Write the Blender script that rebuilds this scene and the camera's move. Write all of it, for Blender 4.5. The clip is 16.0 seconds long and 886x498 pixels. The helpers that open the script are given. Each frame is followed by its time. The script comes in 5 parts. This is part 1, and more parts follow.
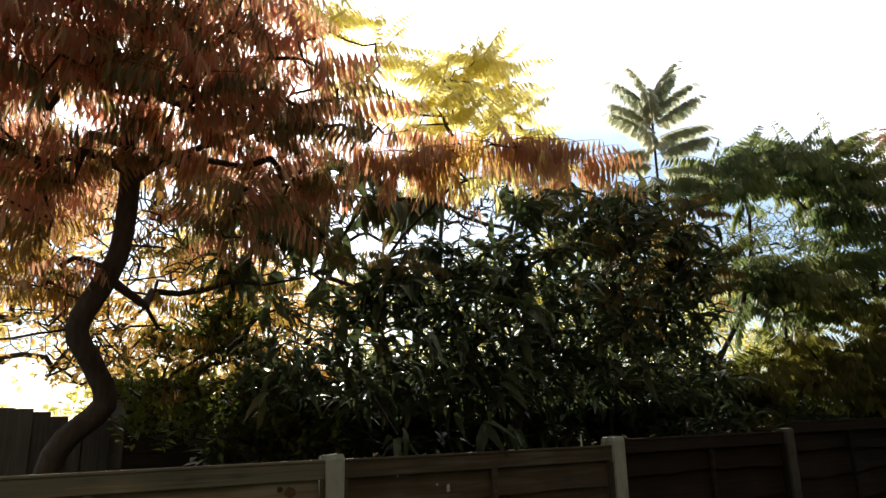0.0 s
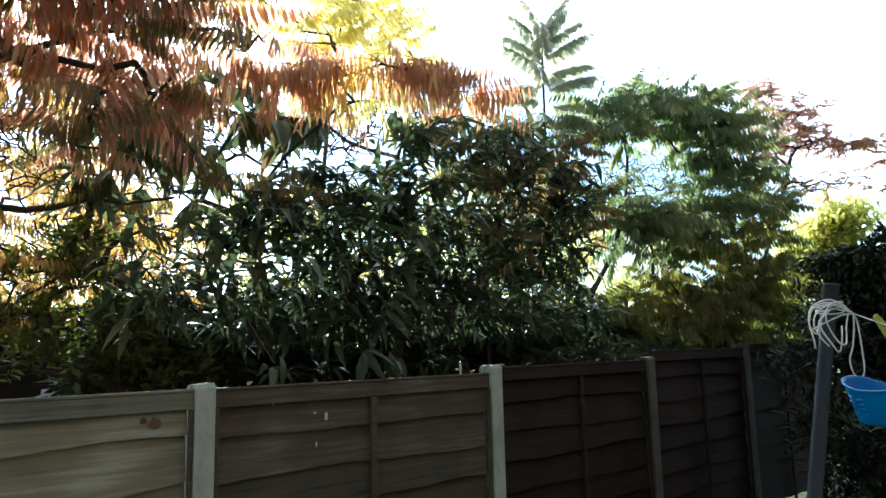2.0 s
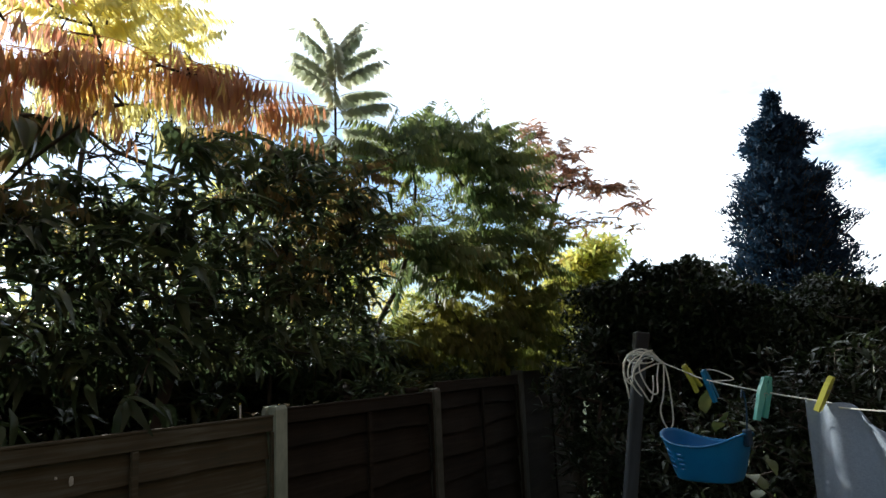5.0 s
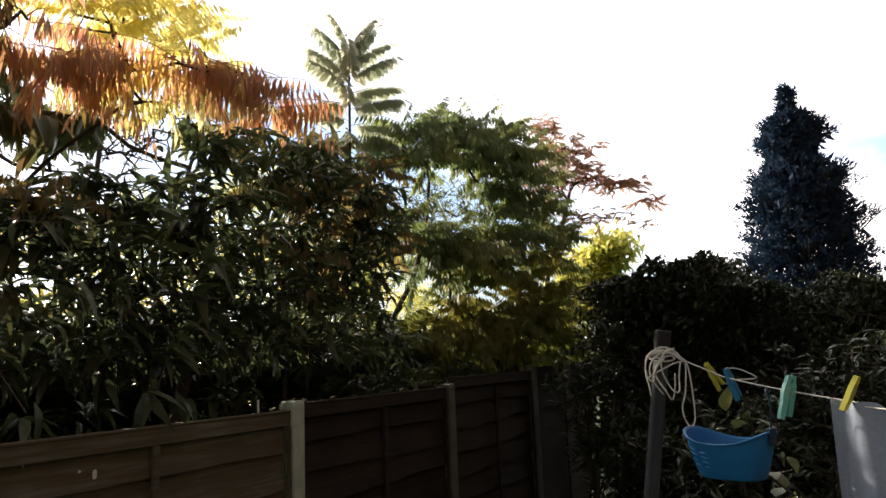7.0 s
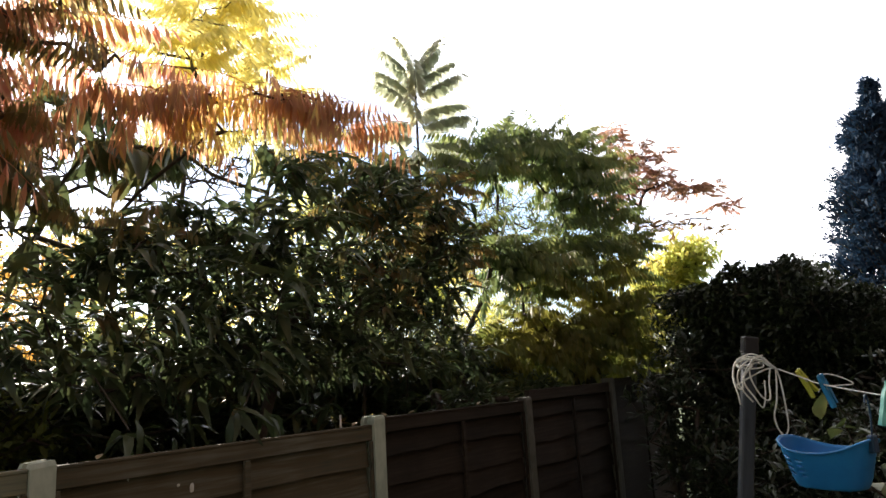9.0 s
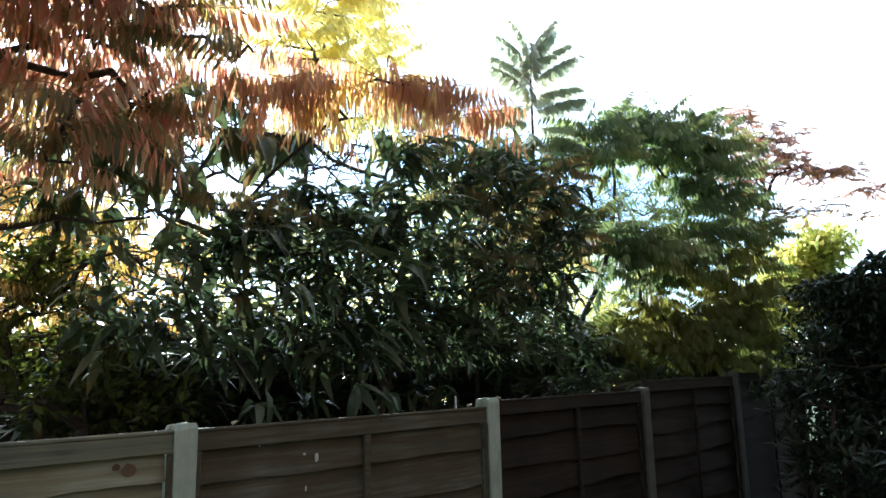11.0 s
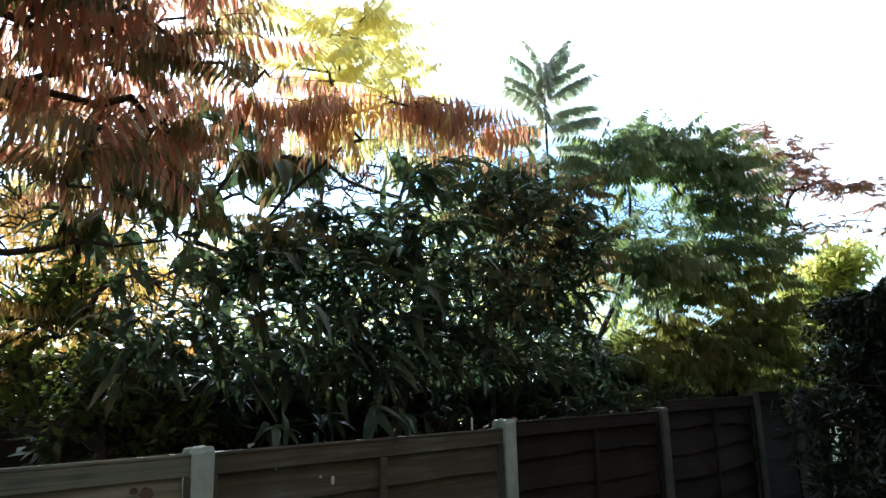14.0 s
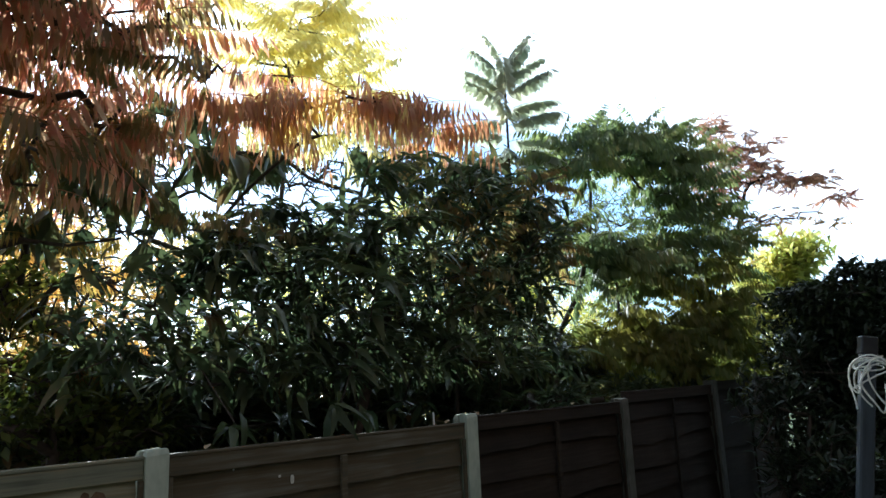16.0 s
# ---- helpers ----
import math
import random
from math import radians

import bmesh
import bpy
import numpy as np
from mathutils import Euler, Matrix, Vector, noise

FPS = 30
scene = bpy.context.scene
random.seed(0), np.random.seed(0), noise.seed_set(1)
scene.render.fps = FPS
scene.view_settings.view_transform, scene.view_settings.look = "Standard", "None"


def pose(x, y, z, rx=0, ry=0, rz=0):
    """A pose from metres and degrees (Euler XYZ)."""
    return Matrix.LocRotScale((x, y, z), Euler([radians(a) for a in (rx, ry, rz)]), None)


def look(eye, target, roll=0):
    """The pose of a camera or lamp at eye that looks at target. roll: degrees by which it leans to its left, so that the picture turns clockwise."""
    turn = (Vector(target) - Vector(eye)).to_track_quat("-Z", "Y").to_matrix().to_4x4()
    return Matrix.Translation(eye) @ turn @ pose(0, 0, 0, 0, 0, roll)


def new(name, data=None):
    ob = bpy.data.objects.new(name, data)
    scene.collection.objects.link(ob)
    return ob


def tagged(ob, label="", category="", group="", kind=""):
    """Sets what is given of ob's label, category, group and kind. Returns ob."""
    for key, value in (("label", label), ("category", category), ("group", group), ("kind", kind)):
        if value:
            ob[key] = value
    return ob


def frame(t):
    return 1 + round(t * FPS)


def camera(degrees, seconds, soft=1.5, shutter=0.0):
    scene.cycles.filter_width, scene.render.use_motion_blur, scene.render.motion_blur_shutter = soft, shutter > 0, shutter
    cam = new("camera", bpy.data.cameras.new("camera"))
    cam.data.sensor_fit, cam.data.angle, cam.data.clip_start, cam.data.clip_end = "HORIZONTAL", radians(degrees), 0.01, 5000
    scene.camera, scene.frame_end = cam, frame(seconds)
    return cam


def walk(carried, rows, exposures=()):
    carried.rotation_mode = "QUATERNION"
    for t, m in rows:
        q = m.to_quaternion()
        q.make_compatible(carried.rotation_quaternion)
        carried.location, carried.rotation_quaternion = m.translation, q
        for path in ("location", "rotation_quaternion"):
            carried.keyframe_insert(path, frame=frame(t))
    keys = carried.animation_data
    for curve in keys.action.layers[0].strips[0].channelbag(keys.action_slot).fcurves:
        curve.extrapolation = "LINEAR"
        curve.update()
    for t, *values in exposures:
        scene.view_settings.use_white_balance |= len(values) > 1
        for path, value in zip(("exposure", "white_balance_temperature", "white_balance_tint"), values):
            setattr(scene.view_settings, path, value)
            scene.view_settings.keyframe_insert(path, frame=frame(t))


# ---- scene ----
cam = camera(66.0, 16.0)
PATH = [
    (0, (-1.371, -3.277, 1.701), (-0.353, -1.625, 2.184), -1.3),
    (0.5, (-1.345, -3.261, 1.667), (-0.318, -1.59, 2.057), -1.6),
    (1, (-1.312, -3.284, 1.656), (-0.241, -1.626, 1.977), -0.4),
    (1.5, (-1.282, -3.319, 1.680), (-0.089, -1.741, 1.974), 0.8),
    (2, (-1.305, -3.157, 1.678), (0.007, -1.675, 1.967), -1.3),
    (2.5, (-1.323, -3.105, 1.705), (0.107, -1.755, 2.072), -0.5),
    (3, (-1.256, -3.084, 1.725), (0.241, -1.807, 2.080), -0.0),
    (3.5, (-1.221, -3.029, 1.742), (0.366, -1.870, 2.115), -0.7),
    (4, (-1.183, -2.935, 1.753), (0.506, -1.915, 2.083), -1.8),
    (6.5, (-1.212, -2.92, 1.784), (0.51, -1.958, 2.116), -2.7),
    (7, (-1.219, -2.906, 1.779), (0.482, -1.904, 2.097), -2.3),
    (7.5, (-1.206, -2.902, 1.774), (0.494, -1.891, 2.073), -2.5),
    (8, (-1.226, -2.902, 1.777), (0.437, -1.838, 2.099), -2.7),
    (10.5, (-1.278, -2.907, 1.753), (0.195, -1.606, 2.122), -2.8),
    (11, (-1.281, -2.867, 1.743), (0.096, -1.459, 2.092), -1.2),
    (11.5, (-1.309, -2.849, 1.740), (-0.087, -1.323, 2.162), -0.6),
    (12, (-1.307, -2.847, 1.753), (-0.048, -1.345, 2.153), -0.5),
    (12.5, (-1.313, -2.856, 1.760), (-0.070, -1.342, 2.161), -0.7),
    (13, (-1.302, -2.857, 1.764), (-0.017, -1.382, 2.179), -1.0),
    (13.5, (-1.297, -2.869, 1.768), (0.026, -1.424, 2.168), -1.1),
    (14, (-1.286, -2.875, 1.766), (0.053, -1.443, 2.164), -1.3),
    (14.5, (-1.280, -2.880, 1.760), (0.067, -1.458, 2.164), -1.6),
    (15, (-1.272, -2.881, 1.765), (0.073, -1.454, 2.156), -1.9),
    (15.5, (-1.262, -2.890, 1.767), (0.112, -1.491, 2.161), -2.1),
    (16, (-1.252, -2.903, 1.767), (0.157, -1.537, 2.148), -2.5),
]

EXPOSURES = [(0.0, 0.48, 6600, 11), (0.6, 0.6, 6400, 10), (1.0, 1.12, 5650, 6), (1.5, 1.6, 5150, 6), (2.5, 1.75, 5130, 4), (3.0, 1.4, 5150, 4), (3.5, 1.42, 5200, 4), (4.2, 1.12, 5300, 4), (6.3, 0.05, 6500, 13), (6.6, 0.15, 6500, 13), (7.0, 0.8, 6650, 17), (7.5, 1.2, 6700, 17), (8.2, 1.25, 6600, 17), (10.3, 1.3, 5700, 9), (11.5, 1.85, 4920, 3), (13.0, 1.5, 4920, 3), (16.0, 1.15, 5100, 4)]
walk(cam, [(t, look(eye, target, roll)) for t, eye, target, roll in PATH], EXPOSURES)

# ---- light ----
SUN_HEADING, SUN_HEIGHT = 72.0, 23.0        # degrees from the fence line, degrees above the horizon
world = bpy.data.worlds.new("world")
scene.world = world
world.use_nodes = True
wn = world.node_tree.nodes
wl = world.node_tree.links
wn.clear()
sky = wn.new("ShaderNodeTexSky")
sky.sky_type = "NISHITA"
sky.sun_disc = False
sky.sun_elevation = radians(SUN_HEIGHT)
sky.sun_rotation = radians(90 - SUN_HEADING)
sky.air_density, sky.dust_density = 1.2, 0.6
sky.ozone_density = 6.0
# broken bright cloud over the blue
co = wn.new("ShaderNodeTexCoord")
mp = wn.new("ShaderNodeMapping")
mp.inputs["Scale"].default_value = (1.0, 1.0, 2.6)
wl.new(co.outputs["Generated"], mp.inputs["Vector"])
cn = wn.new("ShaderNodeTexNoise")
cn.inputs["Scale"].default_value, cn.inputs["Detail"].default_value, cn.inputs["Roughness"].default_value = 2.4, 6.0, 0.55
wl.new(mp.outputs[0], cn.inputs["Vector"])
cr = wn.new("ShaderNodeValToRGB")
cr.color_ramp.elements[0].position, cr.color_ramp.elements[1].position = 0.20, 0.36
# and thins towards the east
east = wn.new("ShaderNodeVectorMath")
east.operation = "DOT_PRODUCT"
east.inputs[1].default_value = (0.915, -0.02, 0.403)
wl.new(co.outputs["Generated"], east.inputs[0])
thin_cloud = wn.new("ShaderNodeMapRange")
thin_cloud.interpolation_type = "SMOOTHSTEP"
for i, v in enumerate((0.93, 0.998, 0.0, 0.13), 1):
    thin_cloud.inputs[i].default_value = v
wl.new(east.outputs["Value"], thin_cloud.inputs[0])
cloud = wn.new("ShaderNodeMath")
cloud.operation = "SUBTRACT"
wl.new(cn.outputs["Fac"], cloud.inputs[0])
wl.new(thin_cloud.outputs[0], cloud.inputs[1])
wl.new(cloud.outputs[0], cr.inputs[0])
# the cloud breaks low in the north, where the sky is clear
nrm = wn.new("ShaderNodeVectorMath")
nrm.operation = "NORMALIZE"
wl.new(co.outputs["Generated"], nrm.inputs[0])
axis = wn.new("ShaderNodeVectorMath")
axis.operation = "DOT_PRODUCT"
axis.inputs[1].default_value = (0.5, 0.866, -0.6)
wl.new(nrm.outputs[0], axis.inputs[0])
brk = wn.new("ShaderNodeMapRange")
brk.interpolation_type = "SMOOTHSTEP"
for i, v in enumerate((0.50, 0.71, 1.0, 0.10), 1):
    brk.inputs[i].default_value = v
wl.new(axis.outputs["Value"], brk.inputs[0])
cover = wn.new("ShaderNodeMath")
cover.operation = "MULTIPLY"
wl.new(cr.outputs[0], cover.inputs[0])
wl.new(brk.outputs[0], cover.inputs[1])
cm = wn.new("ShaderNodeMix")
cm.data_type = "RGBA"
bw = wn.new("ShaderNodeRGBToBW")
wl.new(sky.outputs[0], bw.inputs[0])
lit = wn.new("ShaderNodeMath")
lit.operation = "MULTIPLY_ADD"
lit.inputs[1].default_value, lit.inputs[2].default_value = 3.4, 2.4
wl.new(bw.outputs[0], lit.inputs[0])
# cloud kept bright ahead of the camera, dimmed overhead and behind to cut fill
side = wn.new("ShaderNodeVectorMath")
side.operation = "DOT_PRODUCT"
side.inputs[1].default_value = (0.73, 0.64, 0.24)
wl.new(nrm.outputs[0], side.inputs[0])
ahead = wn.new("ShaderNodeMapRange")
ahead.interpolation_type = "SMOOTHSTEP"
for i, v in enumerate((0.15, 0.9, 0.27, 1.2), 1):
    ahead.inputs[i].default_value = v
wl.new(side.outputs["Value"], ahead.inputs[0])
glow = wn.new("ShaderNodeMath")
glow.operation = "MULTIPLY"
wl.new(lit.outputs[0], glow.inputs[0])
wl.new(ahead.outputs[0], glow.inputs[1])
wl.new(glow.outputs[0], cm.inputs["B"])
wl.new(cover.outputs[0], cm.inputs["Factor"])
clear = wn.new("ShaderNodeVectorMath")
clear.operation = "SCALE"
deep = wn.new("ShaderNodeMapRange")
for i, v in enumerate((0.35, 0.75, 2.3, 1.1), 1):
    deep.inputs[i].default_value = v
wl.new(axis.outputs["Value"], deep.inputs[0])
wl.new(deep.outputs[0], clear.inputs["Scale"])
wl.new(sky.outputs[0], clear.inputs[0])
wl.new(clear.outputs[0], cm.inputs["A"])
bg = wn.new("ShaderNodeBackground")
bg.inputs[1].default_value = 0.09
wo = wn.new("ShaderNodeOutputWorld")
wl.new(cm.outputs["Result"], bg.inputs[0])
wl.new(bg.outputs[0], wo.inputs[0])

sun = new("sun", bpy.data.lights.new("sun", "SUN"))
sun.data.energy, sun.data.angle, sun.data.color = 5.0, radians(0.6), (1.0, 0.9, 0.74)
sh, se = radians(SUN_HEADING), radians(SUN_HEIGHT)
sun_way = Vector((math.cos(sh) * math.cos(se), math.sin(sh) * math.cos(se), math.sin(se)))
sun.matrix_world = look(sun_way * 50, (0, 0, 0))


# ---- materials ----
def material(name):
    m = bpy.data.materials.new(name)
    m.use_nodes = True
    t = m.node_tree
    t.nodes.clear()
    return m, t.nodes, t.links


def ramp(nodes, stops):
    r = nodes.new("ShaderNodeValToRGB")
    e = r.color_ramp.elements
    while len(e) < len(stops):
        e.new(0.5)
    for i, c in enumerate(stops):
        e[i].position = i / (len(stops) - 1)
        e[i].color = (*c, 1)
    return r


def maths(nodes, links, op, a, b):
    n = nodes.new("ShaderNodeMath")
    n.operation = op
    for i, v in enumerate((a, b)):
        if isinstance(v, (int, float)):
            n.inputs[i].default_value = v
        else:
            links.new(v, n.inputs[i])
    return n.outputs[0]


def noise_tex(nodes, links, scale, vector, detail=4.0, rough=0.6):
    n = nodes.new("ShaderNodeTexNoise")
    n.inputs["Scale"].default_value, n.inputs["Detail"].default_value, n.inputs["Roughness"].default_value = scale, detail, rough
    links.new(vector, n.inputs["Vector"])
    return n.outputs["Fac"]


def leaf_material(name, stops, rough=0.45, through_light=0.4, patch=2.2, glow=1.6, gloss=0.5):
    """A leaf: gloss on both sides, light shining through, colour that changes from spray to spray and leaf to leaf."""
    m, n, l = material(name)
    geo, info = n.new("ShaderNodeNewGeometry"), n.new("ShaderNodeObjectInfo")
    f = noise_tex(n, l, patch, geo.outputs["Position"], 3.0)
    f = maths(n, l, "MULTIPLY", maths(n, l, "SUBTRACT", f, 0.5), 2.0)
    f = maths(n, l, "ADD", f, maths(n, l, "MULTIPLY", geo.outputs["Random Per Island"], 0.4))
    f = maths(n, l, "ADD", f, maths(n, l, "MULTIPLY", info.outputs["Random"], 0.3))
    f = maths(n, l, "ADD", f, 0.12)
    r = ramp(n, stops)
    l.new(f, r.inputs[0])
    fine = noise_tex(n, l, 60.0, geo.outputs["Position"], 2.0)
    bump = n.new("ShaderNodeBump")
    bump.inputs["Strength"].default_value, bump.inputs["Distance"].default_value = 0.35, 0.004
    l.new(fine, bump.inputs["Height"])
    p = n.new("ShaderNodeBsdfPrincipled")
    l.new(r.outputs[0], p.inputs["Base Color"])
    l.new(bump.outputs[0], p.inputs["Normal"])
    p.inputs["Roughness"].default_value = rough
    p.inputs["Specular IOR Level"].default_value = gloss
    tr = n.new("ShaderNodeBsdfTranslucent")
    b = n.new("ShaderNodeHueSaturation")
    b.inputs["Saturation"].default_value, b.inputs["Value"].default_value = 1.15, glow
    l.new(r.outputs[0], b.inputs["Color"])
    l.new(b.outputs[0], tr.inputs["Color"])
    mix = n.new("ShaderNodeMixShader")
    mix.inputs[0].default_value = through_light
    l.new(p.outputs[0], mix.inputs[1])
    l.new(tr.outputs[0], mix.inputs[2])
    out = n.new("ShaderNodeOutputMaterial")
    l.new(mix.outputs[0], out.inputs[0])
    return m


def solid_material(name, stops, scale=(8, 8, 8), rough=0.7, bump_size=0.002, metal=0.0, fine=90.0, stain=1.7, vary=0.35, spec=0.4):
    """Wood, concrete, bark, plastic: stretched grain, broad stains and fine relief."""
    m, n, l = material(name)
    co, info = n.new("ShaderNodeTexCoord"), n.new("ShaderNodeObjectInfo")
    mp = n.new("ShaderNodeMapping")
    mp.inputs["Scale"].default_value = scale
    shift = n.new("ShaderNodeCombineXYZ")
    l.new(maths(n, l, "MULTIPLY", info.outputs["Random"], 37.0), shift.inputs[0])
    l.new(maths(n, l, "MULTIPLY", info.outputs["Random"], 13.0), shift.inputs[2])
    l.new(shift.outputs[0], mp.inputs["Location"])
    l.new(co.outputs["Object"], mp.inputs["Vector"])
    grain = noise_tex(n, l, 1.0, mp.outputs[0], 6.0, 0.65)
    geo = n.new("ShaderNodeNewGeometry")
    broad = noise_tex(n, l, stain, geo.outputs["Position"], 3.0)
    f = maths(n, l, "ADD", maths(n, l, "MULTIPLY", grain, 1.5), maths(n, l, "MULTIPLY", broad, 1.3))
    f = maths(n, l, "ADD", f, maths(n, l, "MULTIPLY", maths(n, l, "SUBTRACT", info.outputs["Random"], 0.5), vary))
    f = maths(n, l, "SUBTRACT", f, 0.9)
    r = ramp(n, stops)
    l.new(f, r.inputs[0])
    small = noise_tex(n, l, fine, co.outputs["Object"], 3.0)
    h = maths(n, l, "ADD", grain, maths(n, l, "MULTIPLY", small, 0.4))
    bump = n.new("ShaderNodeBump")
    bump.inputs["Strength"].default_value, bump.inputs["Distance"].default_value = 0.6, bump_size
    l.new(h, bump.inputs["Height"])
    p = n.new("ShaderNodeBsdfPrincipled")
    l.new(r.outputs[0], p.inputs["Base Color"])
    l.new(bump.outputs[0], p.inputs["Normal"])
    rr = maths(n, l, "ADD", maths(n, l, "MULTIPLY", small, 0.25), rough - 0.12)
    l.new(rr, p.inputs["Roughness"])
    p.inputs["Metallic"].default_value = metal
    p.inputs["Specular IOR Level"].default_value = spec
    out = n.new("ShaderNodeOutputMaterial")
    l.new(p.outputs[0], out.inputs[0])
    return m


AMBER_LEAF = leaf_material("amber_sumac_leaf", [(0.22, 0.20, 0.07), (0.36, 0.25, 0.09), (0.46, 0.29, 0.11), (0.42, 0.20, 0.09)], 0.55, 0.65, 1.8, 1.5)
RED_LEAF = leaf_material("red_sumac_leaf", [(0.225, 0.215, 0.130), (0.315, 0.245, 0.160), (0.355, 0.225, 0.155), (0.375, 0.180, 0.135), (0.425, 0.310, 0.185), (0.265, 0.230, 0.140)], 0.55, 0.76, 2.4, 1.8)
BAND_LEAF = leaf_material("orange_sumac_leaf", [(0.400, 0.310, 0.130), (0.340, 0.205, 0.120), (0.310, 0.170, 0.115), (0.370, 0.240, 0.125), (0.440, 0.340, 0.140)], 0.55, 0.66, 2.6, 2.0)
YELLOW_LEAF = leaf_material("yellow_sumac_leaf", [(0.62, 0.57, 0.24), (0.68, 0.63, 0.31), (0.72, 0.67, 0.36), (0.68, 0.59, 0.27)], 0.55, 0.75, 2.0, 1.35)
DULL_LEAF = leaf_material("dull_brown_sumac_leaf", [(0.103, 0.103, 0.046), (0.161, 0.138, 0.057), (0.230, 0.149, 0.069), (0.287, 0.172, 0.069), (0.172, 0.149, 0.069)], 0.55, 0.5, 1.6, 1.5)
GREEN_LEAF = leaf_material("green_sumac_leaf", [(0.119, 0.163, 0.085), (0.163, 0.203, 0.095), (0.203, 0.232, 0.103), (0.25, 0.245, 0.11), (0.3, 0.225, 0.11)], 0.5, 0.52, 1.3, 1.7)
OCHRE_LEAF = leaf_material("ochre_sumac_leaf", [(0.121, 0.144, 0.048), (0.165, 0.172, 0.054), (0.209, 0.190, 0.060), (0.154, 0.167, 0.054)], 0.5, 0.55, 1.3, 1.8)
# greyed and paled so haze over the shoot is in the leaf colour
TIP_LEAF = leaf_material("haze_pale_shoot_leaf", [(0.28, 0.31, 0.26), (0.33, 0.34, 0.28), (0.37, 0.35, 0.28)], 0.5, 0.78, 2.0, 1.7)
ROSE_LEAF = leaf_material("rose_sumac_leaf", [(0.36, 0.19, 0.15), (0.41, 0.24, 0.18), (0.36, 0.25, 0.17), (0.29, 0.15, 0.13)], 0.55, 0.65, 2.0, 1.5)
LAUREL_LEAF = leaf_material("laurel_leaf", [(0.034, 0.050, 0.028), (0.050, 0.070, 0.038), (0.070, 0.088, 0.043), (0.100, 0.108, 0.050), (0.170, 0.118, 0.062)], 0.32, 0.28, 3.0, 2.2, 0.25)
OLIVE_LEAF = leaf_material("olive_shrub_leaf", [(0.042, 0.057, 0.022), (0.066, 0.086, 0.026), (0.108, 0.115, 0.034)], 0.5, 0.3, 2.0, 1.5)
FEATHER_LEAF = leaf_material("soft_green_leaf", [(0.070, 0.092, 0.024), (0.110, 0.130, 0.032), (0.165, 0.162, 0.042)], 0.55, 0.4, 2.5, 1.6)
BRONZE_LEAF = leaf_material("bronze_sumac_leaf", [(0.085, 0.100, 0.045), (0.133, 0.137, 0.055), (0.190, 0.158, 0.070), (0.237, 0.158, 0.080), (0.142, 0.147, 0.060)], 0.5, 0.5, 2.0, 1.7)
HEDGE_LEAF = leaf_material("hedge_leaf", [(0.022, 0.032, 0.018), (0.034, 0.046, 0.022), (0.050, 0.064, 0.028)], 0.30, 0.15, 2.5, 1.8, 0.36)
# blue tint puts distant haze into the spray colour
CONIFER_LEAF = leaf_material("haze_blue_conifer_spray", [(0.024, 0.046, 0.080), (0.033, 0.061, 0.104), (0.044, 0.077, 0.126)], 0.7, 0.15, 1.0, 1.3, 0.08)
GOLD_LEAF = leaf_material("golden_tree_leaf", [(0.60, 0.40, 0.14), (0.68, 0.50, 0.21), (0.72, 0.57, 0.29), (0.56, 0.44, 0.17)], 0.55, 0.75, 0.7, 1.3)
LIME_LEAF = leaf_material("lime_tree_leaf", [(0.31, 0.36, 0.14), (0.43, 0.46, 0.18), (0.57, 0.52, 0.21), (0.62, 0.47, 0.20)], 0.55, 0.8, 0.7, 1.5)
PALE_LEAF = leaf_material("pale_climber_leaf", [(0.070, 0.105, 0.042), (0.112, 0.140, 0.056), (0.182, 0.168, 0.070)], 0.45, 0.3, 6.0, 1.4)
BARK = solid_material("grey_brown_bark", [(0.035, 0.028, 0.022), (0.075, 0.06, 0.048), (0.13, 0.11, 0.09)], (30, 30, 9), 0.85, 0.006)
TWIG = solid_material("dark_twig_bark", [(0.03, 0.022, 0.018), (0.06, 0.045, 0.035), (0.10, 0.08, 0.06)], (30, 30, 30), 0.8, 0.003)
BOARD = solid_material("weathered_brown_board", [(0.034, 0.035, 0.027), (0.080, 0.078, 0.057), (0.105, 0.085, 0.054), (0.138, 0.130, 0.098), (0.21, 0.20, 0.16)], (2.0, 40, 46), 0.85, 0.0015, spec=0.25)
# pale wood, lightened further to hold the stronger light on the left
PALE_BOARD = solid_material("pale_lit_board", [(0.11, 0.115, 0.085), (0.20, 0.21, 0.155), (0.28, 0.25, 0.16), (0.39, 0.395, 0.305), (0.50, 0.51, 0.41)], (1.6, 40, 40), 0.75, 0.0015)
# darkened so the right-hand panels' deep shade sits in the board colour
SHADE_BOARD = solid_material("shade_dark_board", [(0.013, 0.010, 0.007), (0.026, 0.019, 0.013), (0.046, 0.034, 0.024)], (2.0, 40, 46), 0.85, 0.0015, spec=0.25)
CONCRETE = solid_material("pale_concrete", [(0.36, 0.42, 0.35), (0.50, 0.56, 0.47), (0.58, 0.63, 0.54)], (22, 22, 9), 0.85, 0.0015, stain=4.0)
# mossy concrete, darkened to hold the shade on the right-hand posts
SHADED_MOSSY = solid_material("shaded_mossy_concrete", [(0.045, 0.05, 0.04), (0.085, 0.088, 0.07), (0.14, 0.135, 0.115)], (22, 22, 9), 0.85, 0.0015, stain=4.0)
OLD_BOARD = solid_material("old_grey_board", [(0.06, 0.055, 0.05), (0.11, 0.10, 0.09), (0.17, 0.155, 0.14)], (40, 40, 2.5), 0.8, 0.0015)
KNOT = solid_material("red_brown_knot", [(0.075, 0.042, 0.026), (0.125, 0.078, 0.048), (0.19, 0.13, 0.085)], (60, 60, 60), 0.7, 0.001)
FELT = solid_material("roof_felt", [(0.030, 0.014, 0.010), (0.046, 0.021, 0.015), (0.065, 0.032, 0.022)], (30, 30, 30), 1.0, 0.002, spec=0.1)
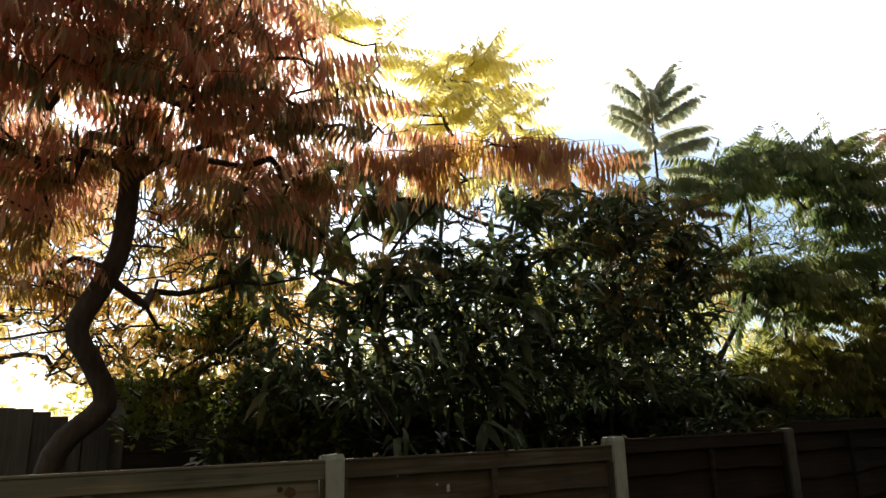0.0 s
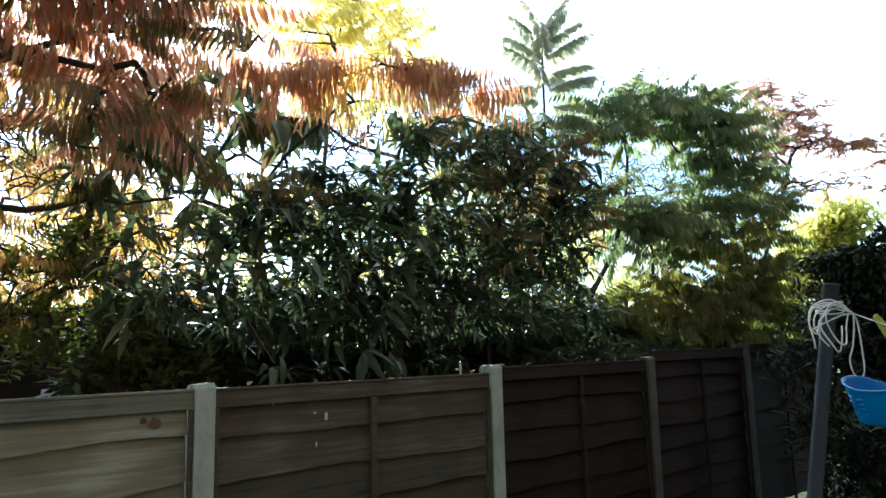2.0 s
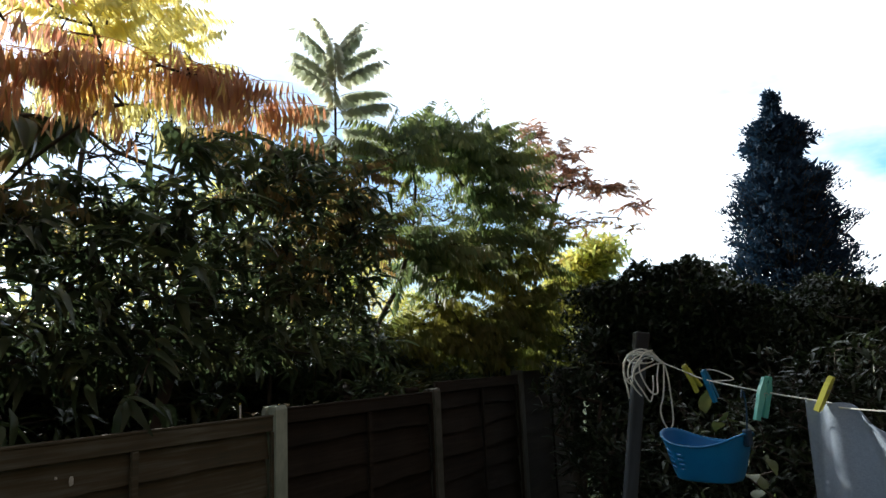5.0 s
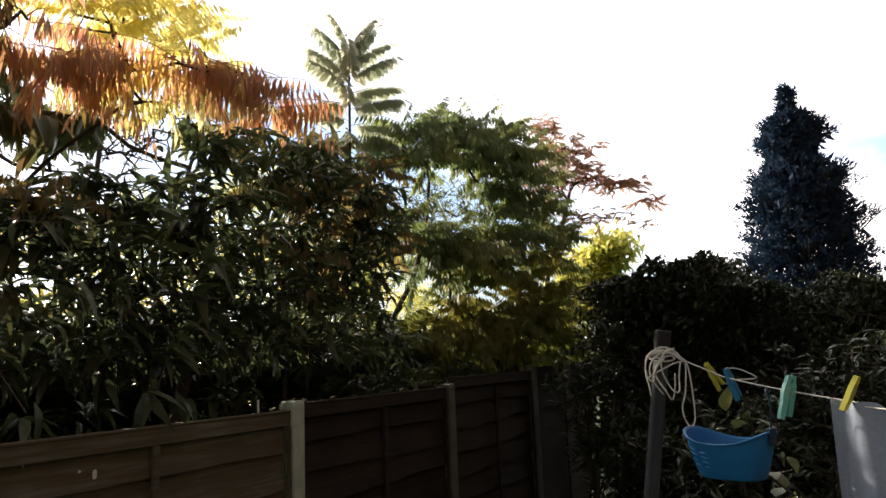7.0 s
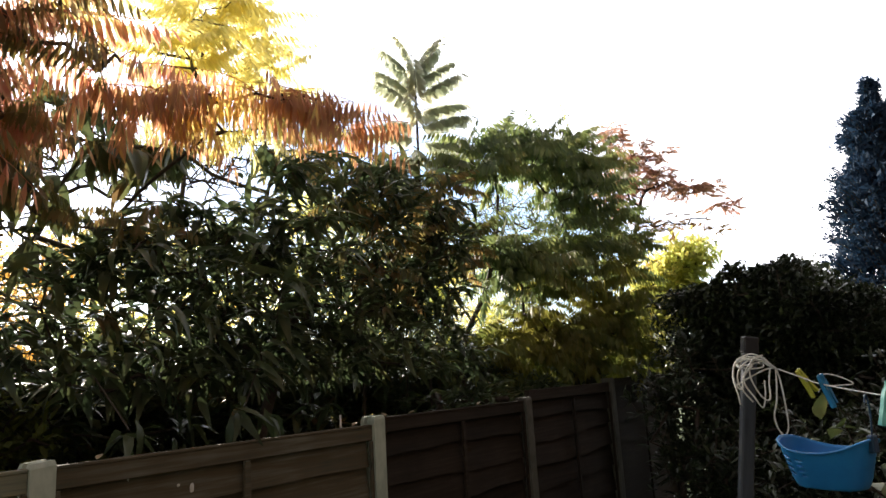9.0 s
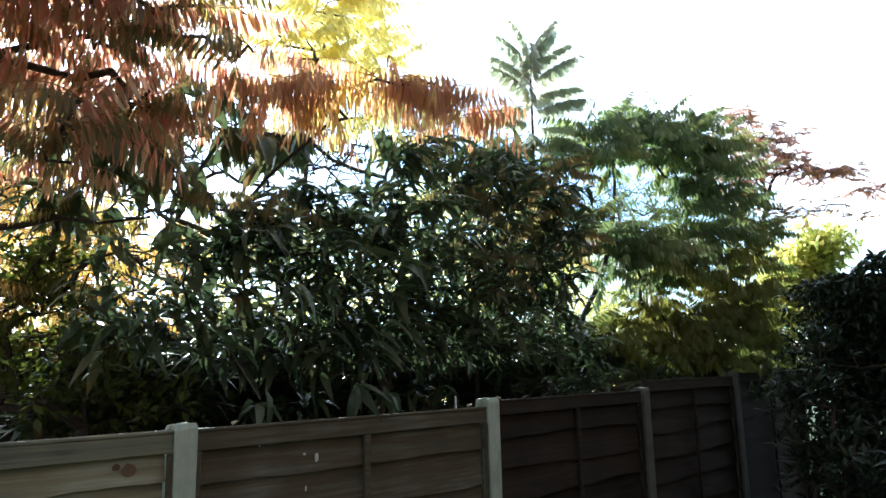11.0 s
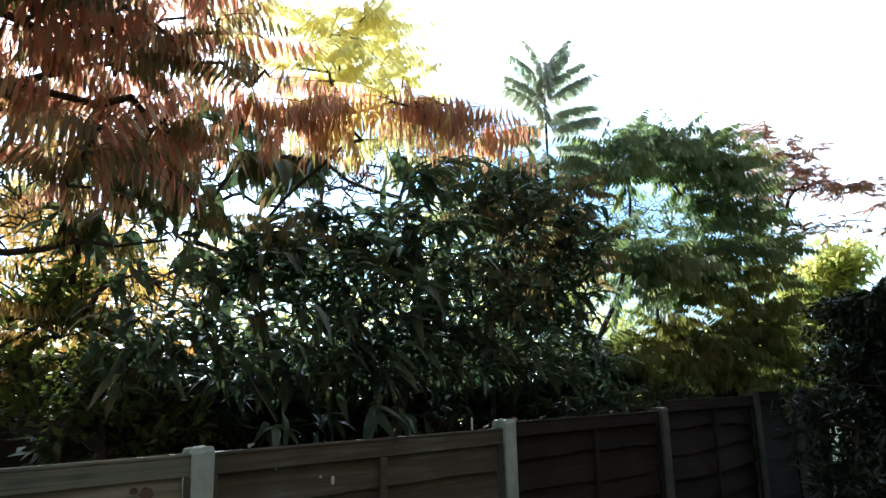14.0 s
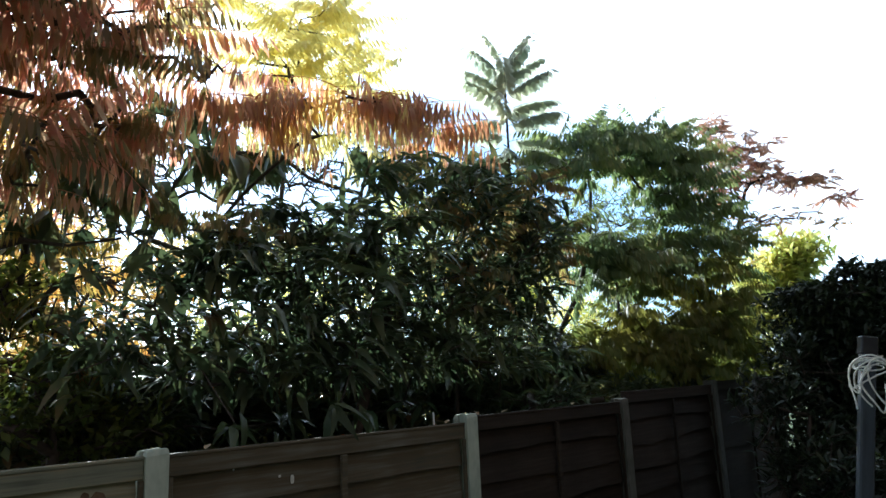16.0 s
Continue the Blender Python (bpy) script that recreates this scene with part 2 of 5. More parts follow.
POLE = solid_material("grey_painted_wood", [(0.028, 0.034, 0.042), (0.055, 0.064, 0.075), (0.095, 0.105, 0.115)], (50, 50, 4), 0.7, 0.001)
CAP = solid_material("black_cap", [(0.01, 0.01, 0.011), (0.018, 0.018, 0.02), (0.03, 0.03, 0.032)], (20, 20, 20), 0.5, 0.0005)
ROPE = solid_material("white_cord", [(0.55, 0.55, 0.50), (0.68, 0.68, 0.62), (0.76, 0.75, 0.70)], (220, 220, 220), 0.7, 0.001)
BLUE = solid_material("blue_plastic", [(0.010, 0.13, 0.36), (0.013, 0.18, 0.45), (0.02, 0.24, 0.52)], (9, 9, 9), 0.38, 0.0003, vary=0.1)
DARK_BLUE = solid_material("navy_plastic", [(0.01, 0.03, 0.07), (0.015, 0.05, 0.10), (0.02, 0.06, 0.12)], (9, 9, 9), 0.4, 0.0003)
TEAL = solid_material("teal_plastic", [(0.10, 0.42, 0.38), (0.14, 0.50, 0.45), (0.2, 0.56, 0.5)], (9, 9, 9), 0.4, 0.0003, vary=0.1)
LEMON = solid_material("lime_plastic", [(0.42, 0.44, 0.05), (0.52, 0.53, 0.07), (0.58, 0.58, 0.1)], (9, 9, 9), 0.4, 0.0003, vary=0.1)
PEG_BLUE = solid_material("sky_blue_plastic", [(0.02, 0.18, 0.36), (0.03, 0.24, 0.45), (0.04, 0.28, 0.5)], (9, 9, 9), 0.4, 0.0003, vary=0.1)
STEEL = solid_material("spring_steel", [(0.35, 0.35, 0.35), (0.5, 0.5, 0.5), (0.6, 0.6, 0.6)], (30, 30, 30), 0.35, 0.0003, metal=1.0)
CLOTH = solid_material("pale_grey_towelling", [(0.230, 0.279, 0.360), (0.295, 0.351, 0.440), (0.344, 0.405, 0.500)], (160, 160, 160), 0.95, 0.002, fine=420.0)
BRICK = solid_material("brown_brick", [(0.04, 0.030, 0.025), (0.07, 0.050, 0.040), (0.11, 0.080, 0.065)], (9, 9, 28), 0.85, 0.004)
SPLASH = solid_material("dried_white_splash", [(0.5, 0.5, 0.46), (0.66, 0.66, 0.62), (0.74, 0.74, 0.7)], (90, 90, 90), 0.8, 0.0005)
TAN_LEAF = leaf_material("dry_tan_leaf", [(0.34, 0.28, 0.18), (0.46, 0.38, 0.25), (0.55, 0.48, 0.34)], 0.6, 0.3, 20.0, 1.3)
GRASS = solid_material("lawn", [(0.03, 0.05, 0.015), (0.055, 0.085, 0.025), (0.09, 0.11, 0.04)], (14, 14, 14), 0.95, 0.02)


# ---- mesh helpers ----
def linked(name, mesh, mat, parent=None, label="", m=None):
    mesh.materials.append(mat)
    ob = new(name, mesh)
    if parent:
        ob.parent = parent
    if m is not None:
        ob.matrix_basis = m
    if label:
        tagged(ob, label)
    return ob


def part(name, bm, mat, parent=None, label="", m=None, smooth=False):
    mesh = bpy.data.meshes.new(name)
    bm.to_mesh(mesh)
    bm.free()
    if smooth:
        mesh.polygons.foreach_set("use_smooth", [True] * len(mesh.polygons))
    return linked(name, mesh, mat, parent, label, m)


def tri_mesh(name, verts, faces, smooth=False):
    """A mesh from arrays of corners and triangles."""
    mesh = bpy.data.meshes.new(name)
    nv, nf = len(verts), len(faces)
    mesh.vertices.add(nv)
    mesh.vertices.foreach_set("co", np.asarray(verts, np.float32).ravel())
    mesh.loops.add(nf * 3)
    mesh.loops.foreach_set("vertex_index", np.asarray(faces, np.int32).ravel())
    mesh.polygons.add(nf)
    mesh.polygons.foreach_set("loop_start", np.arange(0, nf * 3, 3, dtype=np.int32))
    if smooth:
        mesh.polygons.foreach_set("use_smooth", np.ones(nf, bool))
    mesh.update(calc_edges=True)
    mesh.validate()
    return mesh


def spread(templates, mats, rng):
    """Copies of leaf templates (corners, triangles) at the 4 x 4 matrices, as one set of corners and triangles."""
    V, F, base = [], [], 0
    pick = rng.integers(0, len(templates), len(mats))
    for k, (tv, tf) in enumerate(templates):
        mm = mats[pick == k]
        if not len(mm):
            continue
        v = np.einsum("nij,kj->nki", mm[:, :3, :3], tv) + mm[:, None, :3, 3]
        f = tf[None] + (np.arange(len(mm)) * len(tv))[:, None, None] + base
        base += v.shape[0] * v.shape[1]
        V.append(v.reshape(-1, 3))
        F.append(f.reshape(-1, 3))
    return np.concatenate(V), np.concatenate(F)


def frames(points, ways, ups, sizes):
    """4 x 4 matrices: x along the way, z near the given up, scaled."""
    x = ways / np.linalg.norm(ways, axis=1, keepdims=True)
    y = np.cross(ups, x)
    y /= np.maximum(np.linalg.norm(y, axis=1, keepdims=True), 1e-6)
    z = np.cross(x, y)
    m = np.zeros((len(points), 4, 4))
    m[:, :3, 0], m[:, :3, 1], m[:, :3, 2] = x * sizes[:, None], y * sizes[:, None], z * sizes[:, None]
    m[:, :3, 3] = points
    m[:, 3, 3] = 1
    return m


def blade(length, width, curl, fold, steps=4):
    """A single leaf along x: pointed at both ends, folded along its rib, its tip curling down."""
    v, f = [], []
    for i in range(steps + 1):
        t = i / steps
        w = width * math.sin(math.pi * (0.06 + 0.94 * t) ** 0.8) * 0.5 if 0 < i < steps else width * 0.04
        x, z = length * t, -curl * t * t * length
        v += [(x, -w, z + fold * w), (x, 0, z), (x, w, z + fold * w)]
    for i in range(steps):
        a = i * 3
        for q in (0, 1):
            f += [(a + q, a + q + 3, a + q + 4), (a + q, a + q + 4, a + q + 1)]
    return np.array(v), np.array(f)


def leaf_mesh_set(kind, rng, n=4):
    out = []
    for _ in range(n):
        if kind == "laurel":
            out.append(blade(1.0, rng.uniform(0.24, 0.37), rng.uniform(0.25, 0.75), rng.uniform(0.2, 0.5)))
        elif kind == "oval":
            out.append(blade(1.0, rng.uniform(0.45, 0.62), rng.uniform(0.0, 0.3), rng.uniform(0.1, 0.4), 2))
        elif kind == "hanging":
            out.append(blade(1.0, rng.uniform(0.26, 0.38), rng.uniform(0.05, 0.35), rng.uniform(0.2, 0.5)))
        elif kind == "round":
            out.append(blade(1.0, rng.uniform(0.6, 0.8), rng.uniform(0.1, 0.5), rng.uniform(0.05, 0.3), 5))
        elif kind == "narrow":
            out.append(blade(1.0, rng.uniform(0.16, 0.24), rng.uniform(0.1, 0.5), rng.uniform(0.2, 0.5), 3))
    return out


def frond(rng, pairs=11, hang=0.8, droop=0.25, broad=1.0, joined=False, long=1.0, plumb=None):
    """A feather-shaped sumac leaf about one long along x: a thin stalk with pairs of narrow leaflets that hang from it."""
    v, f = [], []

    def stalk(t):
        return np.array((t, 0.04 * math.sin(3 * t), 0.12 * t - droop * t * t))
    seg = 5
    for i in range(seg + 1):
        p, r = stalk(i / seg), 0.011 * (1 - 0.7 * i / seg)
        for a in range(3):
            v.append(p + r * np.array((0, math.cos(a * 2.094), math.sin(a * 2.094))))
    for i in range(seg):
        for a in range(3):
            q, w = i * 3 + a, i * 3 + (a + 1) % 3
            f += [(q, q + 3, w + 3), (q, w + 3, w)]
    spots = [(0.14 + 0.80 * i / (pairs - 1), s) for i in range(pairs) for s in (-1, 1)] + [(1.0, 0)]
    for t, s in spots:
        ln = long * rng.uniform(0.24, 0.31) * (0.62 + 0.38 * math.sin(math.pi * min(1, t * 0.85 + 0.12)))
        h = hang * rng.uniform(0.85, 1.15)
        d = np.array((0.22 + (0.6 if s == 0 else 0), s * (1.0 - 0.55 * min(1, h)), -h + (0.3 if s == 0 else 0))) + rng.normal(0, 0.09, 3)
        if plumb is not None:
            d = np.array((0.45 + (0.6 if s == 0 else 0), 0.55 * s, 0.0)) + np.array(plumb) * hang + rng.normal(0, 0.07, 3)
        d /= np.linalg.norm(d)
        side = np.cross(d, (0.25, 0.5 * s + 0.01, 1.0)) + rng.normal(0, 0.25, 3)
        side -= d * side.dot(d)
        side /= np.linalg.norm(side)
        nrm = np.cross(d, side)
        b, w, k = stalk(t), ln * rng.uniform(0.11, 0.15) * broad, len(v)
        bend = nrm * ln * rng.uniform(-0.12, 0.12)
        v += [b, b + d * ln * 0.4 + side * w + bend * 0.4, b + d * ln * 0.4 - side * w + bend * 0.4, b + d * ln * 0.75 + side * w * 0.7 + bend * 0.8, b + d * ln * 0.75 - side * w * 0.7 + bend * 0.8, b + d * ln + bend]
        if joined:
            q = min(seg, int(round(t * seg))) * 3
            f.append((k, q, q + 1))
        f += [(k, k + 1, k + 2), (k + 1, k + 3, k + 4), (k + 1, k + 4, k + 2), (k + 3, k + 5, k + 4)]
    return np.array(v), np.array(f)


def in_clumps(clumps, density, rng, shell=0.35, deep=1.0):
    """Points inside the clumps, more of them near the skin; (x, y, z, flat radius, upright radius) each."""
    pts, cen = [], []
    for x, y, z, r, h in clumps:
        n = max(3, int(density * (r * r * h) ** (2 / 3)))
        d = rng.normal(size=(n, 3))
        d /= np.linalg.norm(d, axis=1, keepdims=True)
        d *= (shell + (1 - shell) * rng.random((n, 1))) * rng.uniform(0.85, 1.18, (n, 1))
        pts.append(d * (r, r * deep, h) + (x, y, z))
        cen.append(np.repeat([(x, y, z - 0.5 * h)], n, 0))
    return np.concatenate(pts), np.concatenate(cen)


def grow(stem, targets, rng, base=0.05, step=0.16, thin=0.004, power=0.42, wander=0.05, limbs=()):
    """A stem (points from the ground up) and limbs to all targets: each hangs on the nearest piece of wood that is already there."""
    nodes = [np.array(p, float) for p in stem]
    up = [i - 1 for i in range(len(nodes))]
    for at, line in limbs:
        for k, p in enumerate(line):
            nodes.append(np.array(p, float))
            up.append(at if k == 0 else len(nodes) - 2)
    root = np.array(stem[0], float)
    order = np.argsort(np.linalg.norm(targets - nodes[len(stem) - 1], axis=1))
    for i in order:
        g = targets[i]
        arr = np.array(nodes)
        d = np.linalg.norm(arr - g, axis=1) + 0.6 * np.maximum(0, arr[:, 2] - g[2]) + 0.05 * np.linalg.norm(arr - root, axis=1)
        d[: max(1, len(stem) // 3)] += 3
        j = int(np.argmin(d))
        p0, n = nodes[j], max(1, int(np.linalg.norm(nodes[j] - g) / step))
        bow = rng.normal(0, wander, 3) - np.array((0, 0, 0.06 * n * step))
        for k in range(1, n + 1):
            t = k / n
            nodes.append(p0 + (g - p0) * t + bow * math.sin(math.pi * t) + (rng.normal(0, wander * 0.25, 3) if k < n else 0))
            up.append(j if k == 1 else len(nodes) - 2)
    nodes = np.array(nodes)
    load = np.zeros(len(nodes))
    kids = np.zeros(len(nodes), int)
    for i in range(len(nodes) - 1, 0, -1):
        if load[i] == 0:
            load[i] = 1
        load[up[i]] += load[i]
        kids[up[i]] += 1
    rad = np.maximum(thin, base * (load / load[0]) ** power)
    return nodes, np.array(up), rad


def wood(name, nodes, up, rad, mat, parent, sides=6):
    V, F = [], []
    for i in range(1, len(nodes)):
        j = up[i]
        a, b = nodes[j], nodes[i]
        d = b - a
        ln = np.linalg.norm(d)
        if ln < 1e-5:
            continue
        d = d / ln
        s = np.cross(d, (0.31, 0.87, 0.38))
        s /= np.linalg.norm(s)
        u = np.cross(d, s)
        n = sides if rad[i] > 0.012 else 4
        ra = min(rad[j], rad[i] * 1.35)
        k = len(V)
        for p, r in ((a - d * ra * 0.3, ra), (b + d * rad[i] * 0.3, rad[i])):
            for q in range(n):
                t = 2 * math.pi * q / n
                V.append(p + r * (math.cos(t) * s + math.sin(t) * u))
        for q in range(n):
            w = (q + 1) % n
            F += [(k + q, k + w, k + n + w), (k + q, k + n + w, k + n + q)]
    return linked(name, tri_mesh(name, V, F, True), mat, parent)


def thing(name, m, label, category, group="", kind=""):
    """An Empty at a thing's base, to parent its parts."""
    ob = new(name)
    ob.matrix_basis = m
    return tagged(ob, label, category, group, kind)


def tube(bm, pts, r, sides=8, closed=False):
    pts = [Vector(p) for p in pts]
    rings, n = [], len(pts)
    for i, p in enumerate(pts):
        d = (pts[(i + 1) % n] - pts[i - 1]) if closed or 0 < i < n - 1 else (pts[1] - p if i == 0 else p - pts[-2])
        d.normalize()
        s = d.cross(Vector((0.3, 0.2, 0.93)))
        s.normalize()
        u = d.cross(s)
        rings.append([bm.verts.new(p + r * (math.cos(6.283 * k / sides) * s + math.sin(6.283 * k / sides) * u)) for k in range(sides)])
    for i in range(n if closed else n - 1):
        a, b = rings[i], rings[(i + 1) % n]
        for k in range(sides):
            q = (k + 1) % sides
            bm.faces.new((a[k], a[q], b[q], b[k]))
    if not closed:
        bm.faces.new(rings[0][::-1])
        bm.faces.new(rings[-1])


def smooth_line(pts, n):
    """Points along a curve through the given ones."""
    P = [Vector(p) for p in pts]
    P = [2 * P[0] - P[1]] + P + [2 * P[-1] - P[-2]]
    out = []
    for i in range(1, len(P) - 2):
        for k in range(n):
            t = k / n
            a, b, c, d = P[i - 1], P[i], P[i + 1], P[i + 2]
            out.append(0.5 * ((2 * b) + (c - a) * t + (2 * a - 5 * b + 4 * c - d) * t * t + (3 * b - a - 3 * c + d) * t ** 3))
    return out + [P[-2]]


def box(bm, x0, x1, y0, y1, z0, z1, bevel=0.0):
    vs = [bm.verts.new((x, y, z)) for z in (z0, z1) for y in (y0, y1) for x in (x0, x1)]
    fs = [bm.faces.new([vs[i] for i in f]) for f in ((0, 2, 3, 1), (4, 5, 7, 6), (0, 1, 5, 4), (2, 6, 7, 3), (0, 4, 6, 2), (1, 3, 7, 5))]
    if bevel:
        bmesh.ops.bevel(bm, geom=list({e for f in fs for e in f.edges}), offset=bevel, segments=1, affect="EDGES")


# ---- ground ----
def ground():
    n, size = 80, 600.0
    u = np.linspace(-1, 1, n + 1)
    g = np.sign(u) * np.abs(u) ** 3 * size
    V = [(x, y, 0.03 * math.sin(1.3 * x) * math.sin(1.7 * y) if abs(x) < 40 and abs(y) < 40 else 0.0) for y in g for x in g]
    F = []
    for j in range(n):
        for i in range(n):
            a = j * (n + 1) + i
            F += [(a, a + 1, a + n + 2), (a, a + n + 2, a + n + 1)]
    ob = linked("ground", tri_mesh("ground", V, F, True), GRASS)
    tagged(ob, "uneven green lawn and soil under the gardens", "ground", "", "structure")


ground()


# ---- unseen wall behind the lawn, added to block sky light ----
def blocker_wall():
    t = thing("unseen_wall", pose(4.5, -4.75, 0), "plain dark brick wall, unseen, added behind the lawn to block sky light", "wall", "", "structure")
    bm = bmesh.new()
    box(bm, -17, 9.5, -0.3, 0, 0, 8.5)
    part("wall_face", bm, BRICK, t)


blocker_wall()


# ---- fence ----
def post_mesh(height):
    bm = bmesh.new()
    prof = [(-0.048, -0.052), (0.048, -0.052), (0.048, -0.012), (0.026, -0.012), (0.026, 0.028), (0.048, 0.028), (0.048, 0.062), (-0.048, 0.062), (-0.048, 0.028), (-0.026, 0.028), (-0.026, -0.012), (-0.048, -0.012)]
    levels = [(0.0, 1.0), (height - 0.02, 1.0), (height, 0.88)]
    rings = [[bm.verts.new((x * s, y * s + (0.005 * (1 - s)), z + (0.008 * (x + 0.05) / 0.1 if z > 1 else 0))) for x, y in prof] for z, s in levels]
    for a, b in zip(rings, rings[1:]):
        for i in range(len(prof)):
            k = (i + 1) % len(prof)
            bm.faces.new((a[i], a[k], b[k], b[i]))
    bm.faces.new(rings[-1])
    mesh = bpy.data.meshes.new("concrete_post")
    bm.to_mesh(mesh)
    bm.free()
    return mesh


def board_mesh(rng, width=1.79, tall=0.235, waves=26, rise=0.0, square=False):
    """A sawn board with a waney lower edge, 9 mm thick, lying over the one below."""
    bm = bmesh.new()
    ph, a1, a2 = rng.uniform(0, 6.28, 3), rng.uniform(0.006, 0.016), rng.uniform(0.002, 0.006)
    tilt = rise + rng.uniform(-0.02, 0.02)
    cols = []
    for i in range(waves + 1):
        x = -width / 2 + width * i / waves
        lo = a1 * math.sin(x * 3.1 + ph[0]) + a2 * math.sin(x * 11 + ph[1]) + 0.002 * math.sin(x * 31 + ph[2]) + tilt * x
        hi = 0.221 if square else tall + tilt * x
        cols.append([bm.verts.new(p) for p in ((x, -0.026, lo), (x, -0.016, lo), (x, 0.012, hi), (x, 0.003, hi))])
    for a, b in zip(cols, cols[1:]):
        for i in range(4):
            k = (i + 1) % 4
            bm.faces.new((a[i], b[i], b[k], a[k]))
    bm.faces.new(cols[0][::-1])
    bm.faces.new(cols[-1])
    bmesh.ops.recalc_face_normals(bm, faces=bm.faces)
    mesh = bpy.data.meshes.new("board")
    bm.to_mesh(mesh)
    bm.free()
    return mesh


def strip_mesh(name, x, y, z):
    bm = bmesh.new()
    box(bm, -x / 2, x / 2, -y / 2, y / 2, 0, z, 0.003)
    mesh = bpy.data.meshes.new(name)
    bm.to_mesh(mesh)
    bm.free()
    return mesh


POSTS = {-3: -5.79, -2: -3.86, -1: -1.93, 0: 0.0, 1: 1.93, 2: 3.79, 3: 5.58, 4: 7.42}


PANELS = {}


def fence():
    rng = np.random.default_rng(5)
    tops = {-3: 1.50, -2: 1.51, -1: 1.53, 0: 1.535, 1: 1.56, 2: 1.565, 3: 1.66, 4: 1.68}
    for k, top in tops.items():
        ob = new("concrete_post", post_mesh(top))
        ob.data.materials.append(CONCRETE if k < 2 else SHADED_MOSSY)
        ob.matrix_basis = pose(POSTS[k], 0.03 + 0.018 * k if k > 0 else 0.052, 0)
        tagged(ob, "pale grey slotted concrete fence post, weathered" if k < 2 else "dull mossy concrete fence post, its shade put into the colour", "fence post", "posts of the garden fence")
    for k in range(-3, 4):
        # board tones also carry the fence's change from lit left to shaded right
        mat = PALE_BOARD if k < 0 else (BOARD if k == 0 else SHADE_BOARD)
        wide = POSTS[k + 1] - POSTS[k] - 0.098
        boards = [board_mesh(rng, wide - 0.04, rise=0.045 if k == -1 else 0.0, square=i == 0) for i in range(10)]
        top = {-1: 1.505, 0: 1.502, 1: 1.535, 2: 1.61, 3: 1.64}.get(k, 1.49)
        y0 = 0.058 if k < 1 else 0.058 + 0.018 * (k + 0.5) - 0.012
        name = {-1: "pale brown waney-lap fence panel with knots, brighter light put into its colour", 0: "weathered grey-brown waney-lap fence panel"}.get(k, "pale lap fence panel" if k < 0 else "brown lap fence panel, deep shade put into its board colour")
        p = thing("fence_panel", pose(0.5 * (POSTS[k] + POSTS[k + 1]), y0, 0, 0, 0, 0 if k < 1 else 0.53), name, "fence panel", "panels of the garden fence")
        PANELS[k] = p
        z, i = top - 0.225, 0
        while z > 0.01:
            b = boards[i % 10]
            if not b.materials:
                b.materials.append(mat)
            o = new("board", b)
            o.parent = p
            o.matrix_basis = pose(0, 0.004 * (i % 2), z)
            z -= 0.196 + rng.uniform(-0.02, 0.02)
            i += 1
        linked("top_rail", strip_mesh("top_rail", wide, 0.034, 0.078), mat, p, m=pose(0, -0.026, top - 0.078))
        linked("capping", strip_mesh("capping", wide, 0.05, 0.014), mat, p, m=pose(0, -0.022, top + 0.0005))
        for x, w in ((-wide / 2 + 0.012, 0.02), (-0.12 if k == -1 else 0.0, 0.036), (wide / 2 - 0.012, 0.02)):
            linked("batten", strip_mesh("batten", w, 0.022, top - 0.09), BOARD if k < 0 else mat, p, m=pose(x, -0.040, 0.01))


def splashes():
    """White bird marks dried on the boards."""
    rng = np.random.default_rng(2)
    for x, z, w, h in ((0.669, 1.338, 0.012, 0.024), (0.60, 1.36, 0.008, 0.007), (0.61, 1.20, 0.006, 0.014), (0.36, 1.42, 0.004, 0.010)):
        bm = bmesh.new()
        rim = [bm.verts.new((w * (0.8 + 0.3 * rng.random()) * math.cos(a), -0.001, h * (0.8 + 0.3 * rng.random()) * math.sin(a))) for a in np.linspace(0, 6.283, 12, endpoint=False)]
        mid = bm.verts.new((0, -0.004, 0))
        for i in range(12):
            bm.faces.new((rim[i], rim[(i + 1) % 12], mid))
        ob = part("bird_dropping", bm, SPLASH, m=pose(x, 0.036, z))
        tagged(ob, "small dried white bird dropping on a fence board", "bird dropping", "bird droppings on the fence")



def knot():
    """A knot in the pale panel's top board, beside the post."""
    rng = np.random.default_rng(12)
    for x, z, w, h in ((-0.215, 1.378, 0.030, 0.024), (-0.265, 1.392, 0.016, 0.013)):
        bm = bmesh.new()
        rim = [bm.verts.new((w * (0.85 + 0.3 * rng.random()) * math.cos(a), 0.0015, h * (0.85 + 0.3 * rng.random()) * math.sin(a))) for a in np.linspace(0, 6.283, 14, endpoint=False)]
        mid = bm.verts.new((0, -0.0015, 0))
        for i in range(14):
            bm.faces.new((rim[i], rim[(i + 1) % 14], mid))
        part("knot", bm, KNOT, PANELS[-1], m=pose(x + 0.965, -0.0235, z, -8.5, 0, 0))


def fallen_leaves():
    """Dry leaves caught on top of the fence."""
    rng = np.random.default_rng(6)
    for x, y, z, a in ((1.72, 0.02, 1.522, 20), (2.05, 0.05, 1.553, 70), (2.25, 0.03, 1.553, -15), (0.22, 0.03, 1.520, 40), (3.1, 0.06, 1.556, 10)):
        v, f = blade(0.055, 0.03, -0.25, 0.7, 4)
        ob = linked("fallen_leaf", tri_mesh("fallen_leaf", v, f), TAN_LEAF, None, m=pose(x, y, z, 0, -4, a))
        tagged(ob, "curled dry tan leaf lying on the fence capping", "leaf", "dry leaves on the fence")


fence()
splashes()


